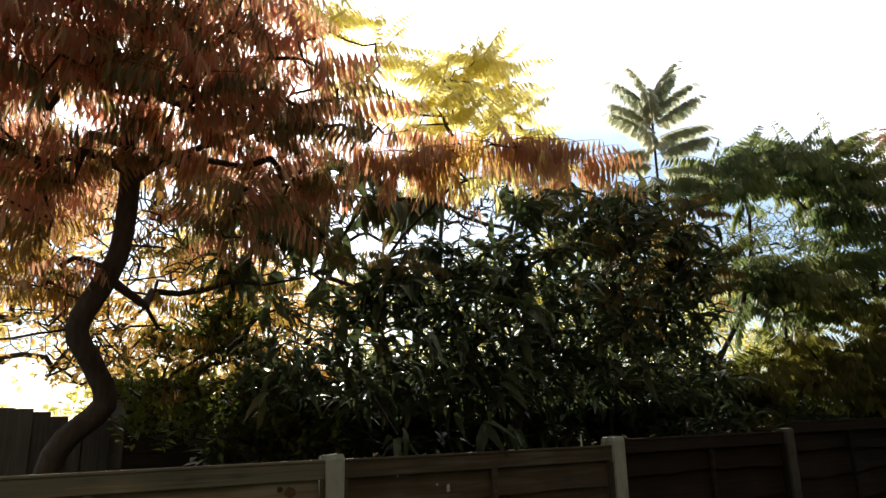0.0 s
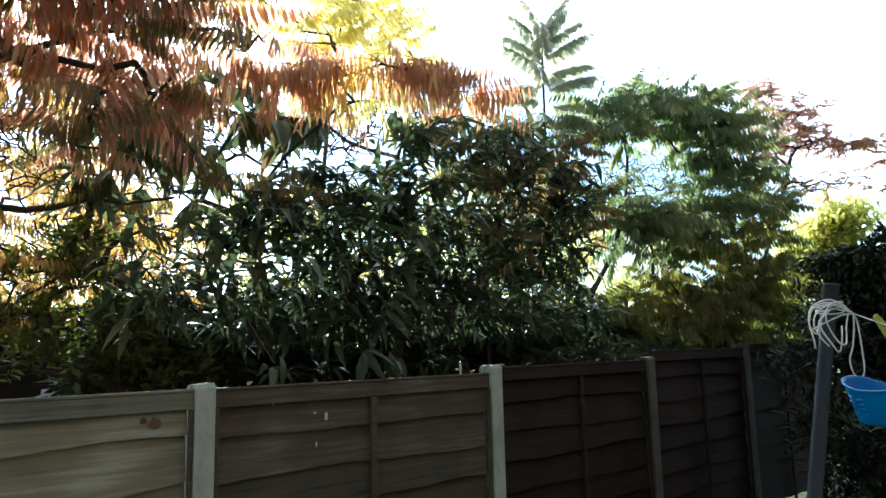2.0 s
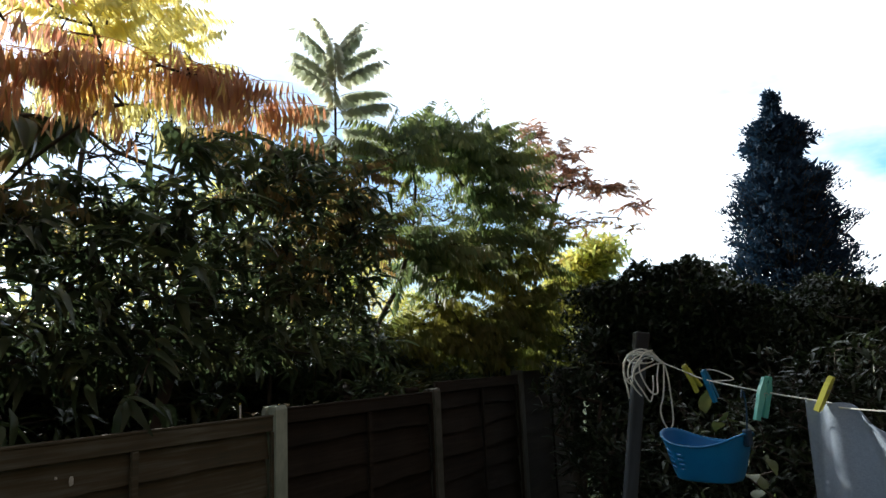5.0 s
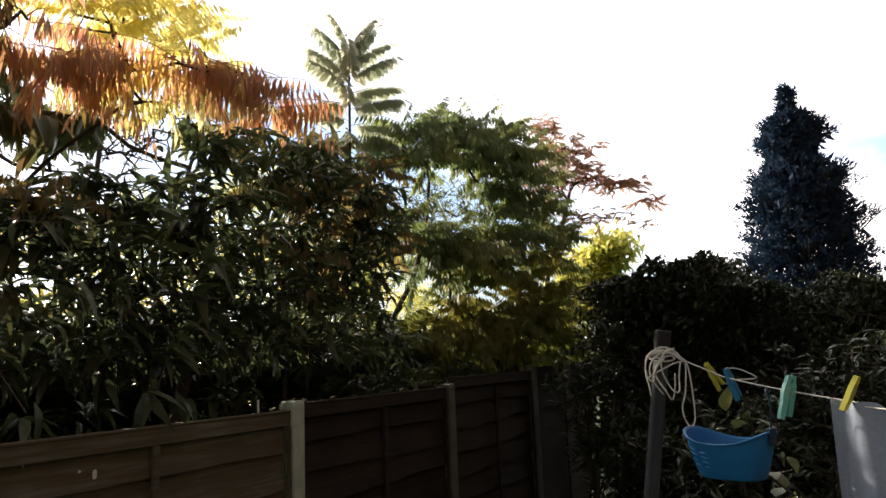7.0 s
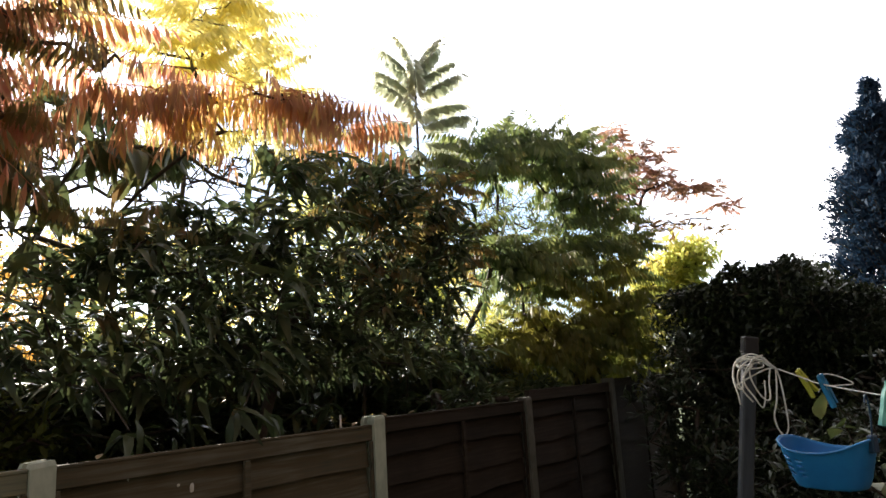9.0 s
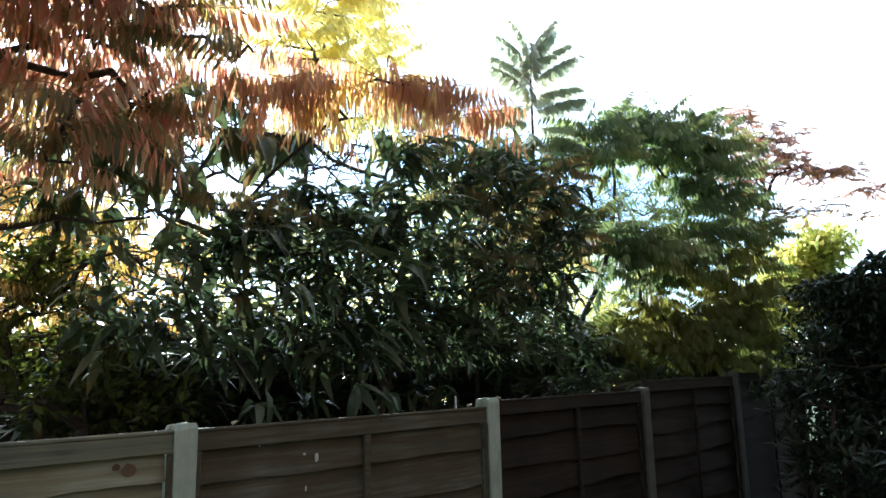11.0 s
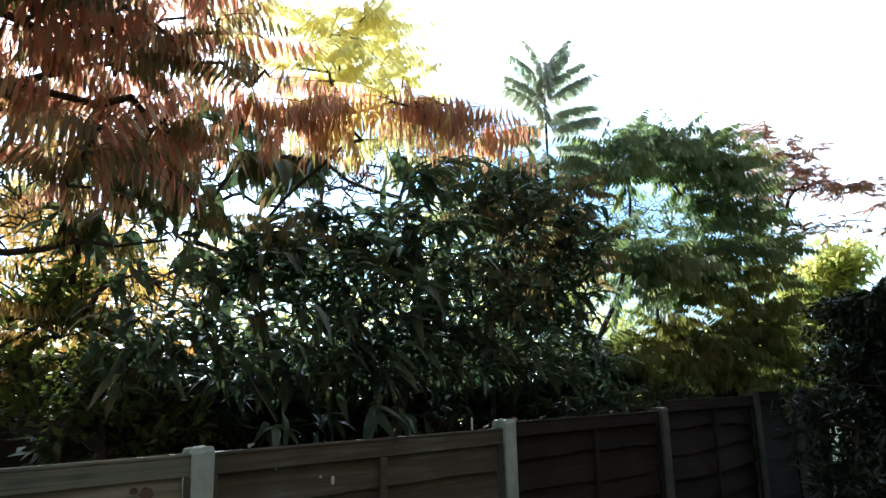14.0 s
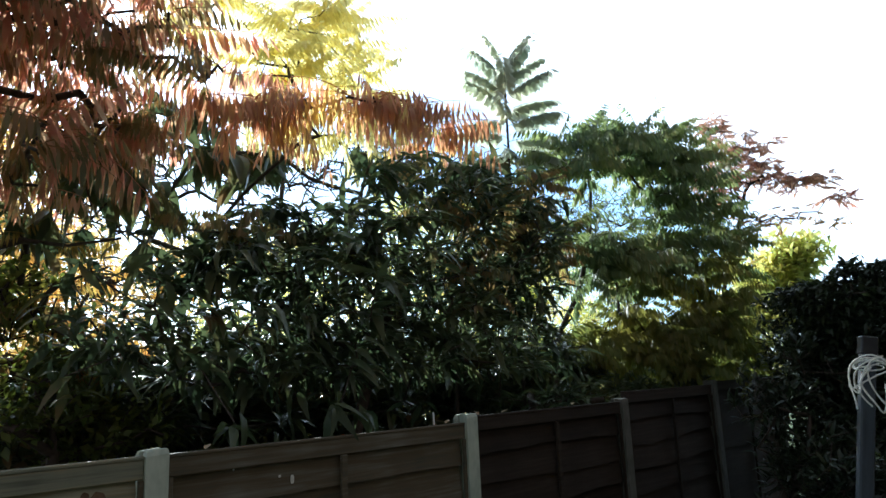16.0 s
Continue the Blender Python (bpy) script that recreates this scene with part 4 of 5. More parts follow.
sumac("red_sumac_tree", [(-1.22, 1.25, 0), (-1.22, 1.22, 1.0), (-1.17, 1.2, 1.55), (-0.94, 1.2, 1.82), (-1.02, 1.2, 2.05), (-1.12, 1.2, 2.26), (-0.99, 1.2, 2.57), (-0.93, 1.2, 2.78), (-0.915, 1.18, 3.16), (-0.94, 1.1, 3.48), (-0.85, 0.9, 3.72)],
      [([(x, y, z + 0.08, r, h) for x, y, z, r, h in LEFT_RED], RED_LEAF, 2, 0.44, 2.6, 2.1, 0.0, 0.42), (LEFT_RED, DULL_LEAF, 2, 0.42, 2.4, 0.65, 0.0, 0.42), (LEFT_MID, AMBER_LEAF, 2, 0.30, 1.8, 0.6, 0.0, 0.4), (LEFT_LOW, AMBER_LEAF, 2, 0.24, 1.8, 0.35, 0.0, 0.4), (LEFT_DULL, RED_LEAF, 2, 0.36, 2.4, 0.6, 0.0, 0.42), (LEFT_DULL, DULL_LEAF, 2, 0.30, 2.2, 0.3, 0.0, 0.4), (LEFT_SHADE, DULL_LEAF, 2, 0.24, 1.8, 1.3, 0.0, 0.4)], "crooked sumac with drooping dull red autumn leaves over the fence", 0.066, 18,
      limbs=((5, [(-1.3, 1.18, 2.22), (-1.55, 1.1, 2.18), (-1.8, 1.0, 2.4), (-1.95, 0.9, 2.8)]), (8, [(-0.80, 1.15, 3.29), (-0.6, 1.05, 3.40), (-0.38, 0.95, 3.50), (-0.1, 0.7, 3.56)])), pairs=9, broad=0.56, uneven=0.19, long=1.4)
sumac("orange_sumac_tree", [(0.75, 1.6, 0), (0.7, 1.55, 1.2), (0.72, 1.5, 2.2), (0.9, 1.2, 2.9), (1.1, 0.6, 3.3)],
      [(BAND, BAND_LEAF, 4, 0.46, 2.6, 2.2, -0.02, 0.34), (BAND_GOLD, YELLOW_LEAF, 3, 0.42, 2.4, 2.2, 0.0, 0.3)], "sumac bough hung with orange and red leaves", 0.012, 12, own_from=(BAND_LEAF,), pairs=9, broad=0.56, uneven=0.12, long=1.4)
sumac("yellow_sumac_tree", [(2.3, 2.9, 0), (2.35, 2.8, 1.5), (2.25, 2.7, 3.0), (2.3, 2.6, 4.3)],
      [(YELLOW, YELLOW_LEAF, 4, 0.5, 1.4, 1.1, 0.3, 0.35)], "sunlit sumac with glowing yellow autumn leaves", 0.022, 13)
sumac("green_sumac_tree", [(4.3, 1.0, 0), (4.32, 1.0, 1.2), (4.2, 0.95, 2.0), (4.6, 0.9, 2.6), (4.9, 0.9, 3.2), (5.0, 0.9, 3.7)],
      [(GREEN, GREEN_LEAF, 4, 0.46, 1.9, 2.0, 0.15, 0.4), (GREEN_LOW, OCHRE_LEAF, 5, 0.42, 2.0, 2.0, 0.1, 0.4)], "broad sumac with dense olive green leaves", 0.026, 14)
sumac("bronze_sumac_tree", [(3.1, 1.3, 0), (3.1, 1.25, 1.0), (3.0, 1.1, 1.9), (3.1, 1.0, 2.7)],
      [(BRONZE, BRONZE_LEAF, 3, 0.36, 2.0, 1.5, 0.0, 0.35)], "slender sumac with hanging bronze green leaves among the laurel", 0.018, 16)
sumac("rose_sumac_tree", [(7.9, 0.9, 0), (7.9, 0.9, 1.6), (8.0, 0.8, 2.8), (8.2, 0.6, 3.6), (8.4, 0.5, 4.2)],
      [(REDBARE, ROSE_LEAF, 2, 0.19, 1.5, 7.5, 0.0, 0.45), (BARE, DULL_LEAF, 1, 0.16, 1.2, 4.0, 0.0, 0.3)], "half-bare sumac with rose red leaves at its twig ends", 0.03, 15)


def shoot():
    """The upright leader with a palm-like tuft of long leaves."""
    rng = np.random.default_rng(3)
    root = Vector((3.88, 1.1, 0))
    t = thing("sumac_shoot", Matrix.Translation(root), "tall upright sumac shoot topped by a fan of green leaves paled with haze", "tree")
    bm = bmesh.new()
    tube(bm, [(0.03 * math.sin(z * 1.1) * (1 - z / 4.86), 0.03 * math.sin(z * 0.7) * (1 - z / 4.86), z) for z in np.linspace(0, 4.86, 22)], 0.013, 7)
    part("stem", bm, BARK, t, smooth=True)
    # leaves in a loose spiral: heading round the stem, height, rise, length
    side = -0.905
    ring = [(side + 3.0, 4.84, 74, 0.50), (side + 0.15, 4.84, 67, 0.50), (side - 0.5, 4.80, 54, 0.38), (side + 3.3, 4.70, 58, 0.52), (side + 0.2, 4.70, 45, 0.50),
            (side + 2.9, 4.56, 52, 0.54), (side - 0.2, 4.56, 36, 0.50), (side + 1.6, 4.66, 60, 0.45), (side - 1.5, 4.55, 50, 0.45), (side + 3.5, 4.42, 40, 0.52),
            (side + 0.3, 4.40, 26, 0.52), (side + 2.6, 4.28, 30, 0.50), (side - 0.4, 4.24, 18, 0.54), (side + 1.5, 4.35, 35, 0.45), (side - 1.7, 4.28, 30, 0.45),
            (side + 3.2, 4.12, 16, 0.5), (side + 0.1, 4.08, 10, 0.52), (side + 2.5, 3.94, 8, 0.48), (side - 0.5, 3.88, 4, 0.5), (side + 1.4, 4.0, 15, 0.45), (side - 1.6, 3.9, 10, 0.45)]
    for a, z, rise, long in ring:
        e = radians(rise + rng.normal(0, 2))
        a += rng.normal(0, 0.06)
        way = (math.cos(e) * math.cos(a), math.cos(e) * math.sin(a), math.sin(e))
        m = frames(np.array([(0.0, 0.0, z)]), np.array([way]), np.array([(-0.3 * math.cos(a), -0.3 * math.sin(a), 1.0)]), np.array([long]))[0]
        down = -m[2, :3] / long
        o = linked("frond", tri_mesh("frond", *frond(rng, 19, 0.95, 0.34, 1.65, True, 1.2, down)), TIP_LEAF, t)
        o.matrix_basis = Matrix(m.tolist())


shoot()


def whorls(points, centres, per, size, rng, lift=0.35, spread_out=0.9, jitter=0.03):
    P = np.repeat(points, per, 0)
    out = np.repeat(points - centres, per, 0)
    out /= np.maximum(np.linalg.norm(out, axis=1, keepdims=True), 1e-6)
    w = rng.normal(size=P.shape) * (1, 1, 0.7) + out * spread_out + (0, 0, lift)
    up = rng.normal(0, 0.35, P.shape) + (0, 0, 1.0)
    return frames(P + rng.normal(0, jitter, P.shape), w, up, rng.uniform(0.65, 1.2, len(P)) * size)


def shrub(name, stems, clumps, mat, label, category, seed, density, per, size, kind="laurel", lift=0.35, own=0, base=0.03, bark=TWIG, group="", jitter=0.03, shell=0.2, clear=None, wander=0.05, extra=(), thin=0.0028, fill=None):
    """A bush or small tree: stems, twigs to every spray, and single leaves in whorls."""
    rng = np.random.default_rng(seed)
    root = Vector(stems[0])
    t = thing(name, Matrix.Translation(root), label, category, group)
    back = Matrix.Translation(-root)
    pts, cen = in_clumps(clumps, density, rng, shell)
    if fill is not None:
        more = fill(rng)
        pts, cen = np.vstack([pts, more]), np.vstack([cen, more + (0, 0.35, -0.25)])
    if clear is not None:
        keep = clear(pts)
        pts, cen = pts[keep], cen[keep]
    for p in extra:
        pts, cen = np.vstack([pts, p]), np.vstack([cen, (p[0], p[1] + 0.3, p[2] + 0.1)])
    pts[:, 2] = np.maximum(pts[:, 2], 0.08)
    nodes, up, rad = grow(stems, pts, rng, base, step=0.2, thin=thin, wander=wander)
    wood("trunk" if category == "tree" else "stem", nodes, up, rad, bark, t).matrix_basis = back
    kinds = leaf_mesh_set(kind, rng)
    mats = whorls(pts, cen, per, size, rng, lift, jitter=jitter)
    rng.shuffle(mats)
    if own:
        meshes = [tri_mesh("leaf", *k) for k in kinds]
        for q in meshes:
            q.materials.append(mat)
        near = np.argsort(mats[:, 1, 3])
        single, mats = mats[near[:own]], mats[near[own:]]
        for q, mm in enumerate(single):
            o = new("leaf", meshes[q % len(meshes)])
            o.parent = t
            o.matrix_basis = back @ Matrix(mm.tolist())
    v, f = spread(kinds, mats, rng)
    o = linked("foliage", tri_mesh("foliage", v, f), mat, t, m=back)
    o["kind"] = "stuff"
    return t


behind = lambda p: (p[:, 1] > 0.36) | ((p[:, 2] > 1.85) & (p[:, 1] > 0.1))


def thicket(rng):
    """Twig ends spread evenly through the laurel, up to its uneven top, closer together low down."""
    x = rng.uniform(-0.3, 3.95, 1040)
    x = x[rng.random(len(x)) < 0.18 + 0.82 * np.clip((x - 0.15) / 0.9, 0, 1)]
    n = len(x)
    top = np.interp(x, [-0.1, 0.2, 0.6, 1.2, 1.6, 1.9, 2.3, 2.9, 3.4, 4.0], [2.50, 2.64, 2.76, 2.90, 3.10, 3.36, 3.48, 3.52, 3.60, 3.3])
    top = top + 0.10 * np.sin(x * 7.3) + 0.07 * np.sin(x * 17 + 1) + rng.normal(0, 0.06, n)
    z = 1.84 + (top - 1.84) * rng.random(n) ** 1.2
    y = 0.85 + rng.normal(0, 0.22, n)
    return np.stack([x, y, z], 1)


shrub("laurel_bush", [(1.6, 0.9, 0), (1.55, 0.9, 0.6), (1.7, 0.95, 1.2), (1.9, 0.95, 1.8), (2.1, 0.95, 2.4)], LAUREL, LAUREL_LEAF,
      "large evergreen laurel bush with long glossy dark leaves", "bush", 21, 60, 6, 0.18, own=290, lift=-0.3, base=0.045, clear=behind, extra=((1.12, 0.06, 1.62), (0.45, 0.2, 1.62), (1.0, 0.12, 1.68)), fill=thicket)
shrub("low_laurel_bush", [(3.3, 0.95, 0), (3.3, 0.95, 0.5), (3.3, 0.95, 1.0)], LAUREL_LOW, LAUREL_LEAF,
      "low evergreen laurel growth along the back of the fence", "bush", 23, 520, 8, 0.135, base=0.04, clear=behind)
shrub("olive_bush", [(-0.2, 0.9, 0), (-0.2, 0.9, 0.6), (-0.25, 0.85, 1.2)], OLIVE, FEATHER_LEAF,
      "low olive green bush with small soft leaves behind the fence", "bush", 22, 640, 10, 0.07, "oval", clear=behind)
shrub("twiggy_tree", [(0.9, 2.1, 0), (0.9, 2.1, 1.2), (1.0, 2.1, 2.0), (1.1, 2.05, 2.8)], TWIGGY, OLIVE_LEAF,
      "thin-leaved tree of many dark crossing twigs", "tree", 24, 800, 1, 0.065, "laurel", 0.0, base=0.02, wander=0.09, bark=TWIG, thin=0.0058)
shrub("twiggy_tree", [(4.9, 2.0, 0), (4.9, 2.0, 1.0), (5.0, 1.9, 1.9), (5.2, 1.8, 2.6)], TWIGGY_R, GREEN_LEAF,
      "thin-leaved tree of many dark crossing twigs", "tree", 25, 900, 2, 0.075, "laurel", 0.0, thin=0.0048, base=0.016, wander=0.12, bark=BARK)

shrub("dark_leaved_tree", [(1.9, 1.5, 0), (1.9, 1.5, 1.2), (2.0, 1.45, 2.2), (2.1, 1.4, 3.0)], DARK_TOP, LAUREL_LEAF,
      "tree with large drooping dark leaves under the red boughs", "tree", 26, 150, 4, 0.25, "hanging", -1.7, base=0.018, bark=BARK, wander=0.1)
shrub("back_bush", [(2.4, 2.3, 0), (2.4, 2.3, 0.6), (2.4, 2.25, 1.2), (2.5, 2.2, 1.8)], [c for c in BACK_BUSH if c[2] < 2.0], OLIVE_LEAF,
      "tangled olive green bush in the shade behind the laurel", "bush", 27, 330, 5, 0.125, "laurel", -0.2, base=0.04, wander=0.1)
shrub("back_bush", [(2.0, 2.4, 0), (2.0, 2.4, 0.6), (2.05, 2.35, 1.2), (2.1, 2.3, 1.8)], [c for c in BACK_BUSH if c[2] >= 2.0], OLIVE_LEAF,
      "tall thin-leaved olive bush showing light between its twigs", "bush", 29, 165, 3, 0.10, "laurel", -0.2, base=0.03, wander=0.1, thin=0.004)

shrub("privet_bush", [(1.8, 1.7, 0), (1.8, 1.7, 0.4), (1.85, 1.7, 0.8), (1.9, 1.7, 1.2)], DENSE_LOW, LAUREL_LEAF,
      "dense low evergreen bush in the shade under the laurel", "bush", 28, 700, 8, 0.12, "oval", 0.0, base=0.035)

# trees further back
FAR = (("golden_tree", (-2.2, 5.8), GOLD_A, GOLD_LEAF, "golden autumn tree with a wide thin crown", 270, 0.11, "oval"),
       ("golden_tree", (0.6, 6.6), GOLD_B, GOLD_LEAF, "golden autumn tree with fine twigs and thin leaves", 300, 0.11, "oval"),
       ("lime_tree", (3.4, 7.4), LIME_A, LIME_LEAF, "yellow-green autumn tree with a broad loose crown", 330, 0.11, "oval"),
       ("lime_tree", (8.6, 8.0), LIME_B, LIME_LEAF, "yellow-green autumn tree with a broad loose crown", 430, 0.11, "oval"),
       ("lime_tree", (9.4, 0.9), LIME_C, LIME_LEAF, "pale yellow-green tree beyond the hedge", 1500, 0.17, "laurel"))
for i, (name, (x, y), clumps, mat, label, dens, size, kind) in enumerate(FAR):
    shrub(name, [(x, y, 0), (x, y, 0.8), (x + 0.1, y, 1.6), (x, y + 0.1, 2.4)], clumps, mat, label, "tree", 40 + i, dens, 6, size, kind, 0.0, base=0.05, bark=BARK, jitter=0.12, group="trees beyond the fence", wander=0.14)


def far_hedge():
    rng = np.random.default_rng(77)
    t = thing("far_hedge", pose(2, 11, 0), "long sunlit yellow-green hedge beyond the far gardens", "hedge")
    n = 15000
    x = rng.uniform(-16, 22, n)
    top = 2.5 + 0.35 * np.sin(x * 0.9) + 0.25 * np.sin(x * 2.3 + 1)
    p = np.stack([x - 2, rng.normal(0, 0.45, n), top * rng.random(n) ** 0.75], 1)
    m = frames(p, rng.normal(size=p.shape), rng.normal(0, 0.6, p.shape) + (0, 0, 1), rng.uniform(0.12, 0.24, n))
    v, f = spread(leaf_mesh_set("oval", rng), m, rng)
    o = linked("foliage", tri_mesh("foliage", v, f), LIME_LEAF, t)
    o["kind"] = "stuff"


far_hedge()


# ---- hedge and conifer ----
def hedge():
    rng = np.random.default_rng(8)
    a, b = np.array((6.35, -0.55)), np.array((5.3, -6.2))
    t = thing("hedge", pose(5.9, -3, 0), "tall dark evergreen hedge with glossy leaves across the garden end", "hedge")
    back = Matrix.Translation((-5.9, 3, 0))
    d = (b - a) / np.linalg.norm(b - a)
    side = np.array((d[1], -d[0]))
    n = 56000
    s = rng.random(n) * np.linalg.norm(b - a)
    face = rng.random(n)
    z = rng.random(n) ** 0.8 * 2.9
    lump = 0.16 * np.sin(s * 2.3 + 1.3 * z) + 0.12 * np.sin(s * 5.1 + 2.0) * np.cos(z * 3.1) + 0.08 * np.sin(z * 6 + s)
    depth = np.where(face < 0.6, 0.55 + lump - rng.random(n) ** 2 * 0.4, rng.random(n) * 0.9 - 0.6)
    top = 2.62 + 0.05 * np.sin(s * 2.1) + 0.035 * np.sin(s * 19 + 0.7) + 0.03 * np.sin(s * 31 + depth * 9) + 0.06 * np.sin(s * 5.3 + 1) + 0.05 * np.sin(s * 11) - 0.27 * np.clip(s - 0.9, 0, 1.3) - 0.28 * np.exp(-(s / 0.45) ** 2)
    z = np.where(face < 0.6, np.minimum(z, top), np.where(face < 0.85, top - rng.random(n) ** 2 * 0.3 + 0.13 * rng.random(n) * (rng.random(n) < 0.10), np.minimum(z, top - 0.05)))
    p = np.stack([a[0] + d[0] * s + side[0] * depth, a[1] + d[1] * s + side[1] * depth, z], 1)
    w = rng.normal(size=p.shape) + np.stack([side[0] * np.ones(n), side[1] * np.ones(n), np.full(n, 0.3)], 1) * 0.8
    mats = frames(p, w, rng.normal(0, 0.5, p.shape) + (0, 0, 1.0), rng.uniform(0.055, 0.10, n) * np.where(face < 0.6, 1.0, np.where(face < 0.85, 0.8, 1.3)) * np.interp(s, [0.8, 2.5], [1.0, 0.75]))
    k = 19000
    s2, d2 = rng.random(k) * np.linalg.norm(b - a), rng.uniform(-0.5, 0.2, k)
    cap = 2.46 - 0.27 * np.clip(s2 - 0.9, 0, 1.3) - 0.28 * np.exp(-(s2 / 0.45) ** 2)
    p2 = np.stack([a[0] + d[0] * s2 + side[0] * d2, a[1] + d[1] * s2 + side[1] * d2, cap * rng.random(k) ** 0.7], 1)
    mats = np.concatenate([mats, frames(p2, rng.normal(size=p2.shape), rng.normal(size=p2.shape), rng.uniform(0.13, 0.20, k))])
    v, f = spread(leaf_mesh_set("laurel", rng, 2) + leaf_mesh_set("oval", rng, 4), mats, rng)
    o = linked("foliage", tri_mesh("foliage", v, f), HEDGE_LEAF, t, m=back)
    o["kind"] = "stuff"
    pick = p[rng.choice(n, 260, replace=False)]
    for k in range(5):
        c = a + d * (0.6 + 1.2 * k)
        mine = pick[np.abs((pick[:, :2] - c) @ d) < 0.6]
        nodes, up, rad = grow([(c[0], c[1], 0), (c[0], c[1], 0.7), (c[0] + 0.05, c[1], 1.4), (c[0], c[1], 2.0)], mine, rng, 0.035, thin=0.004)
        wood("stem", nodes, up, rad, TWIG, t).matrix_basis = back


hedge()
shrub("camellia_bush", [(5.0, -0.75, 0), (5.0, -0.75, 0.5), (5.05, -0.8, 1.0)], [(5.1, -0.7, 1.5, 0.42, 0.35), (5.0, -0.9, 0.9, 0.5, 0.5), (5.5, -0.8, 1.85, 0.32, 0.28), (4.7, -1.3, 0.8, 0.4, 0.5)], HEDGE_LEAF,
      "dark evergreen bush with large glossy leaves by the fence", "bush", 33, 420, 8, 0.105)
shrub("camellia_bush", [(4.0, -2.7, 0), (4.0, -2.7, 0.5), (4.0, -2.75, 1.0)], [(4.1, -2.6, 1.4, 0.5, 0.45), (4.0, -3.1, 1.5, 0.5, 0.5), (4.2, -2.0, 1.0, 0.5, 0.5), (4.1, -2.7, 0.6, 0.8, 0.5)], HEDGE_LEAF,
      "dark evergreen bush with large glossy leaves beneath the hedge", "bush", 34, 360, 8, 0.088)


def conifer():
    rng = np.random.default_rng(9)
    x0, y0, top = 10.5, -2.42, 5.92
    t = thing("conifer", pose(x0, y0, 0), "tall narrow conifer beyond the hedge, haze put into its dark blue colour", "tree")
    stem = [(0.02 * math.sin(2 * z), 0.02 * math.cos(3 * z), z) for z in np.linspace(0, top - 0.04, 14)]
    n = 1500
    z = 0.4 + (top - 0.55) * rng.random(n) ** 0.9
    prof = np.interp(z, [0, 2.0, 3.0, 3.5, 4.0, 4.3, 4.45, 4.6, 4.72, 4.95, 5.2, 5.35, 5.5, 5.7, 5.95], [1.25, 1.15, 1.03, 0.95, 0.84, 0.76, 0.66, 0.32, 0.42, 0.57, 0.42, 0.15, 0.11, 0.08, 0.02])
    az = rng.uniform(0, 6.283, n)
    r = prof * (0.55 + 0.45 * rng.random(n) ** 0.6) * (1 + 0.10 * np.sin(az * 3 + z * 5) + 0.12 * np.sin(az * 2 - z * 9) + 0.1 * np.sin(az * 7 + z * 13))
    keep = (z < 5.3) | (rng.random(n) < 0.30)
    az, r, z, prof = az[keep], r[keep], z[keep], prof[keep]
    n = len(z)
    ends = np.stack([r * np.cos(az), r * np.sin(az), z + 0.05], 1)
    V = np.array(stem + [tuple(e) for e in ends])
    up = list(range(-1, 13)) + [int(min(13, max(0, (q - 0.5 * w) / (top - 0.04) * 13))) for q, w in zip(z, prof)]
    wood("trunk", V, np.array(up), np.concatenate([np.linspace(0.09, 0.010, 14), np.full(n, 0.005)]), TWIG, t)
    # flat scaly sprays along the outer half of every branch
    k = 46
    E = np.repeat(ends, k, 0)
    P = E * (1, 1, 0) * rng.uniform(0.25, 1.02, (n * k, 1)) ** 0.6 + E * (0, 0, 1) + rng.normal(0, 0.030, (n * k, 3)) - (0, 0, 0.02)
    w = np.stack([np.cos(np.repeat(az, k)), np.sin(np.repeat(az, k)), np.full(n * k, 0.7)], 1) + rng.normal(0, 0.6, (n * k, 3))
    m = frames(P, w, rng.normal(size=P.shape), rng.uniform(0.034, 0.080, n * k))
    # old inner sprays close to the trunk
    k = 7000
    zi = 0.4 + (top - 1.0) * rng.random(k) ** 0.9
    ai, ri = rng.uniform(0, 6.283, k), 0.8 * np.interp(zi, z[np.argsort(z)], prof[np.argsort(z)]) * rng.random(k) ** 0.5
    Q = np.stack([ri * np.cos(ai), ri * np.sin(ai), zi], 1)
    m = np.concatenate([m, frames(Q, rng.normal(size=Q.shape), rng.normal(size=Q.shape), rng.uniform(0.12, 0.2, k))])
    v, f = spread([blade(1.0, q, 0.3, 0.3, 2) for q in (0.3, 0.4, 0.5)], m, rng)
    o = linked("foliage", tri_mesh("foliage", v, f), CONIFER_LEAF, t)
    o["kind"] = "stuff"


conifer()


# ---- far fence and shed behind the trees ----
def arch_fence(x0, n):
    for k in range(n):
        p = thing("arched_fence_panel", pose(x0 + 1.25 * k, 4.0, 0), "old grey boarded fence panel with an arched top", "fence panel", "arched panels behind the trees")
        for i in range(9):
            x = -0.56 + 0.14 * i
            bm = bmesh.new()
            box(bm, -0.074, 0.074, -0.009, 0.009, 0, 1.72 + 0.16 * math.cos(x / 0.56 * 1.4), 0.003)
            part("board", bm, OLD_BOARD, p, m=pose(x, -0.019 * (i % 2), 0))
        for z in (0.4, 1.35):
            bm = bmesh.new()
            box(bm, -0.62, 0.62, 0.010, 0.045, z, z + 0.07, 0.003)
            part("rail", bm, OLD_BOARD, p)


arch_fence(-5.2, 8)


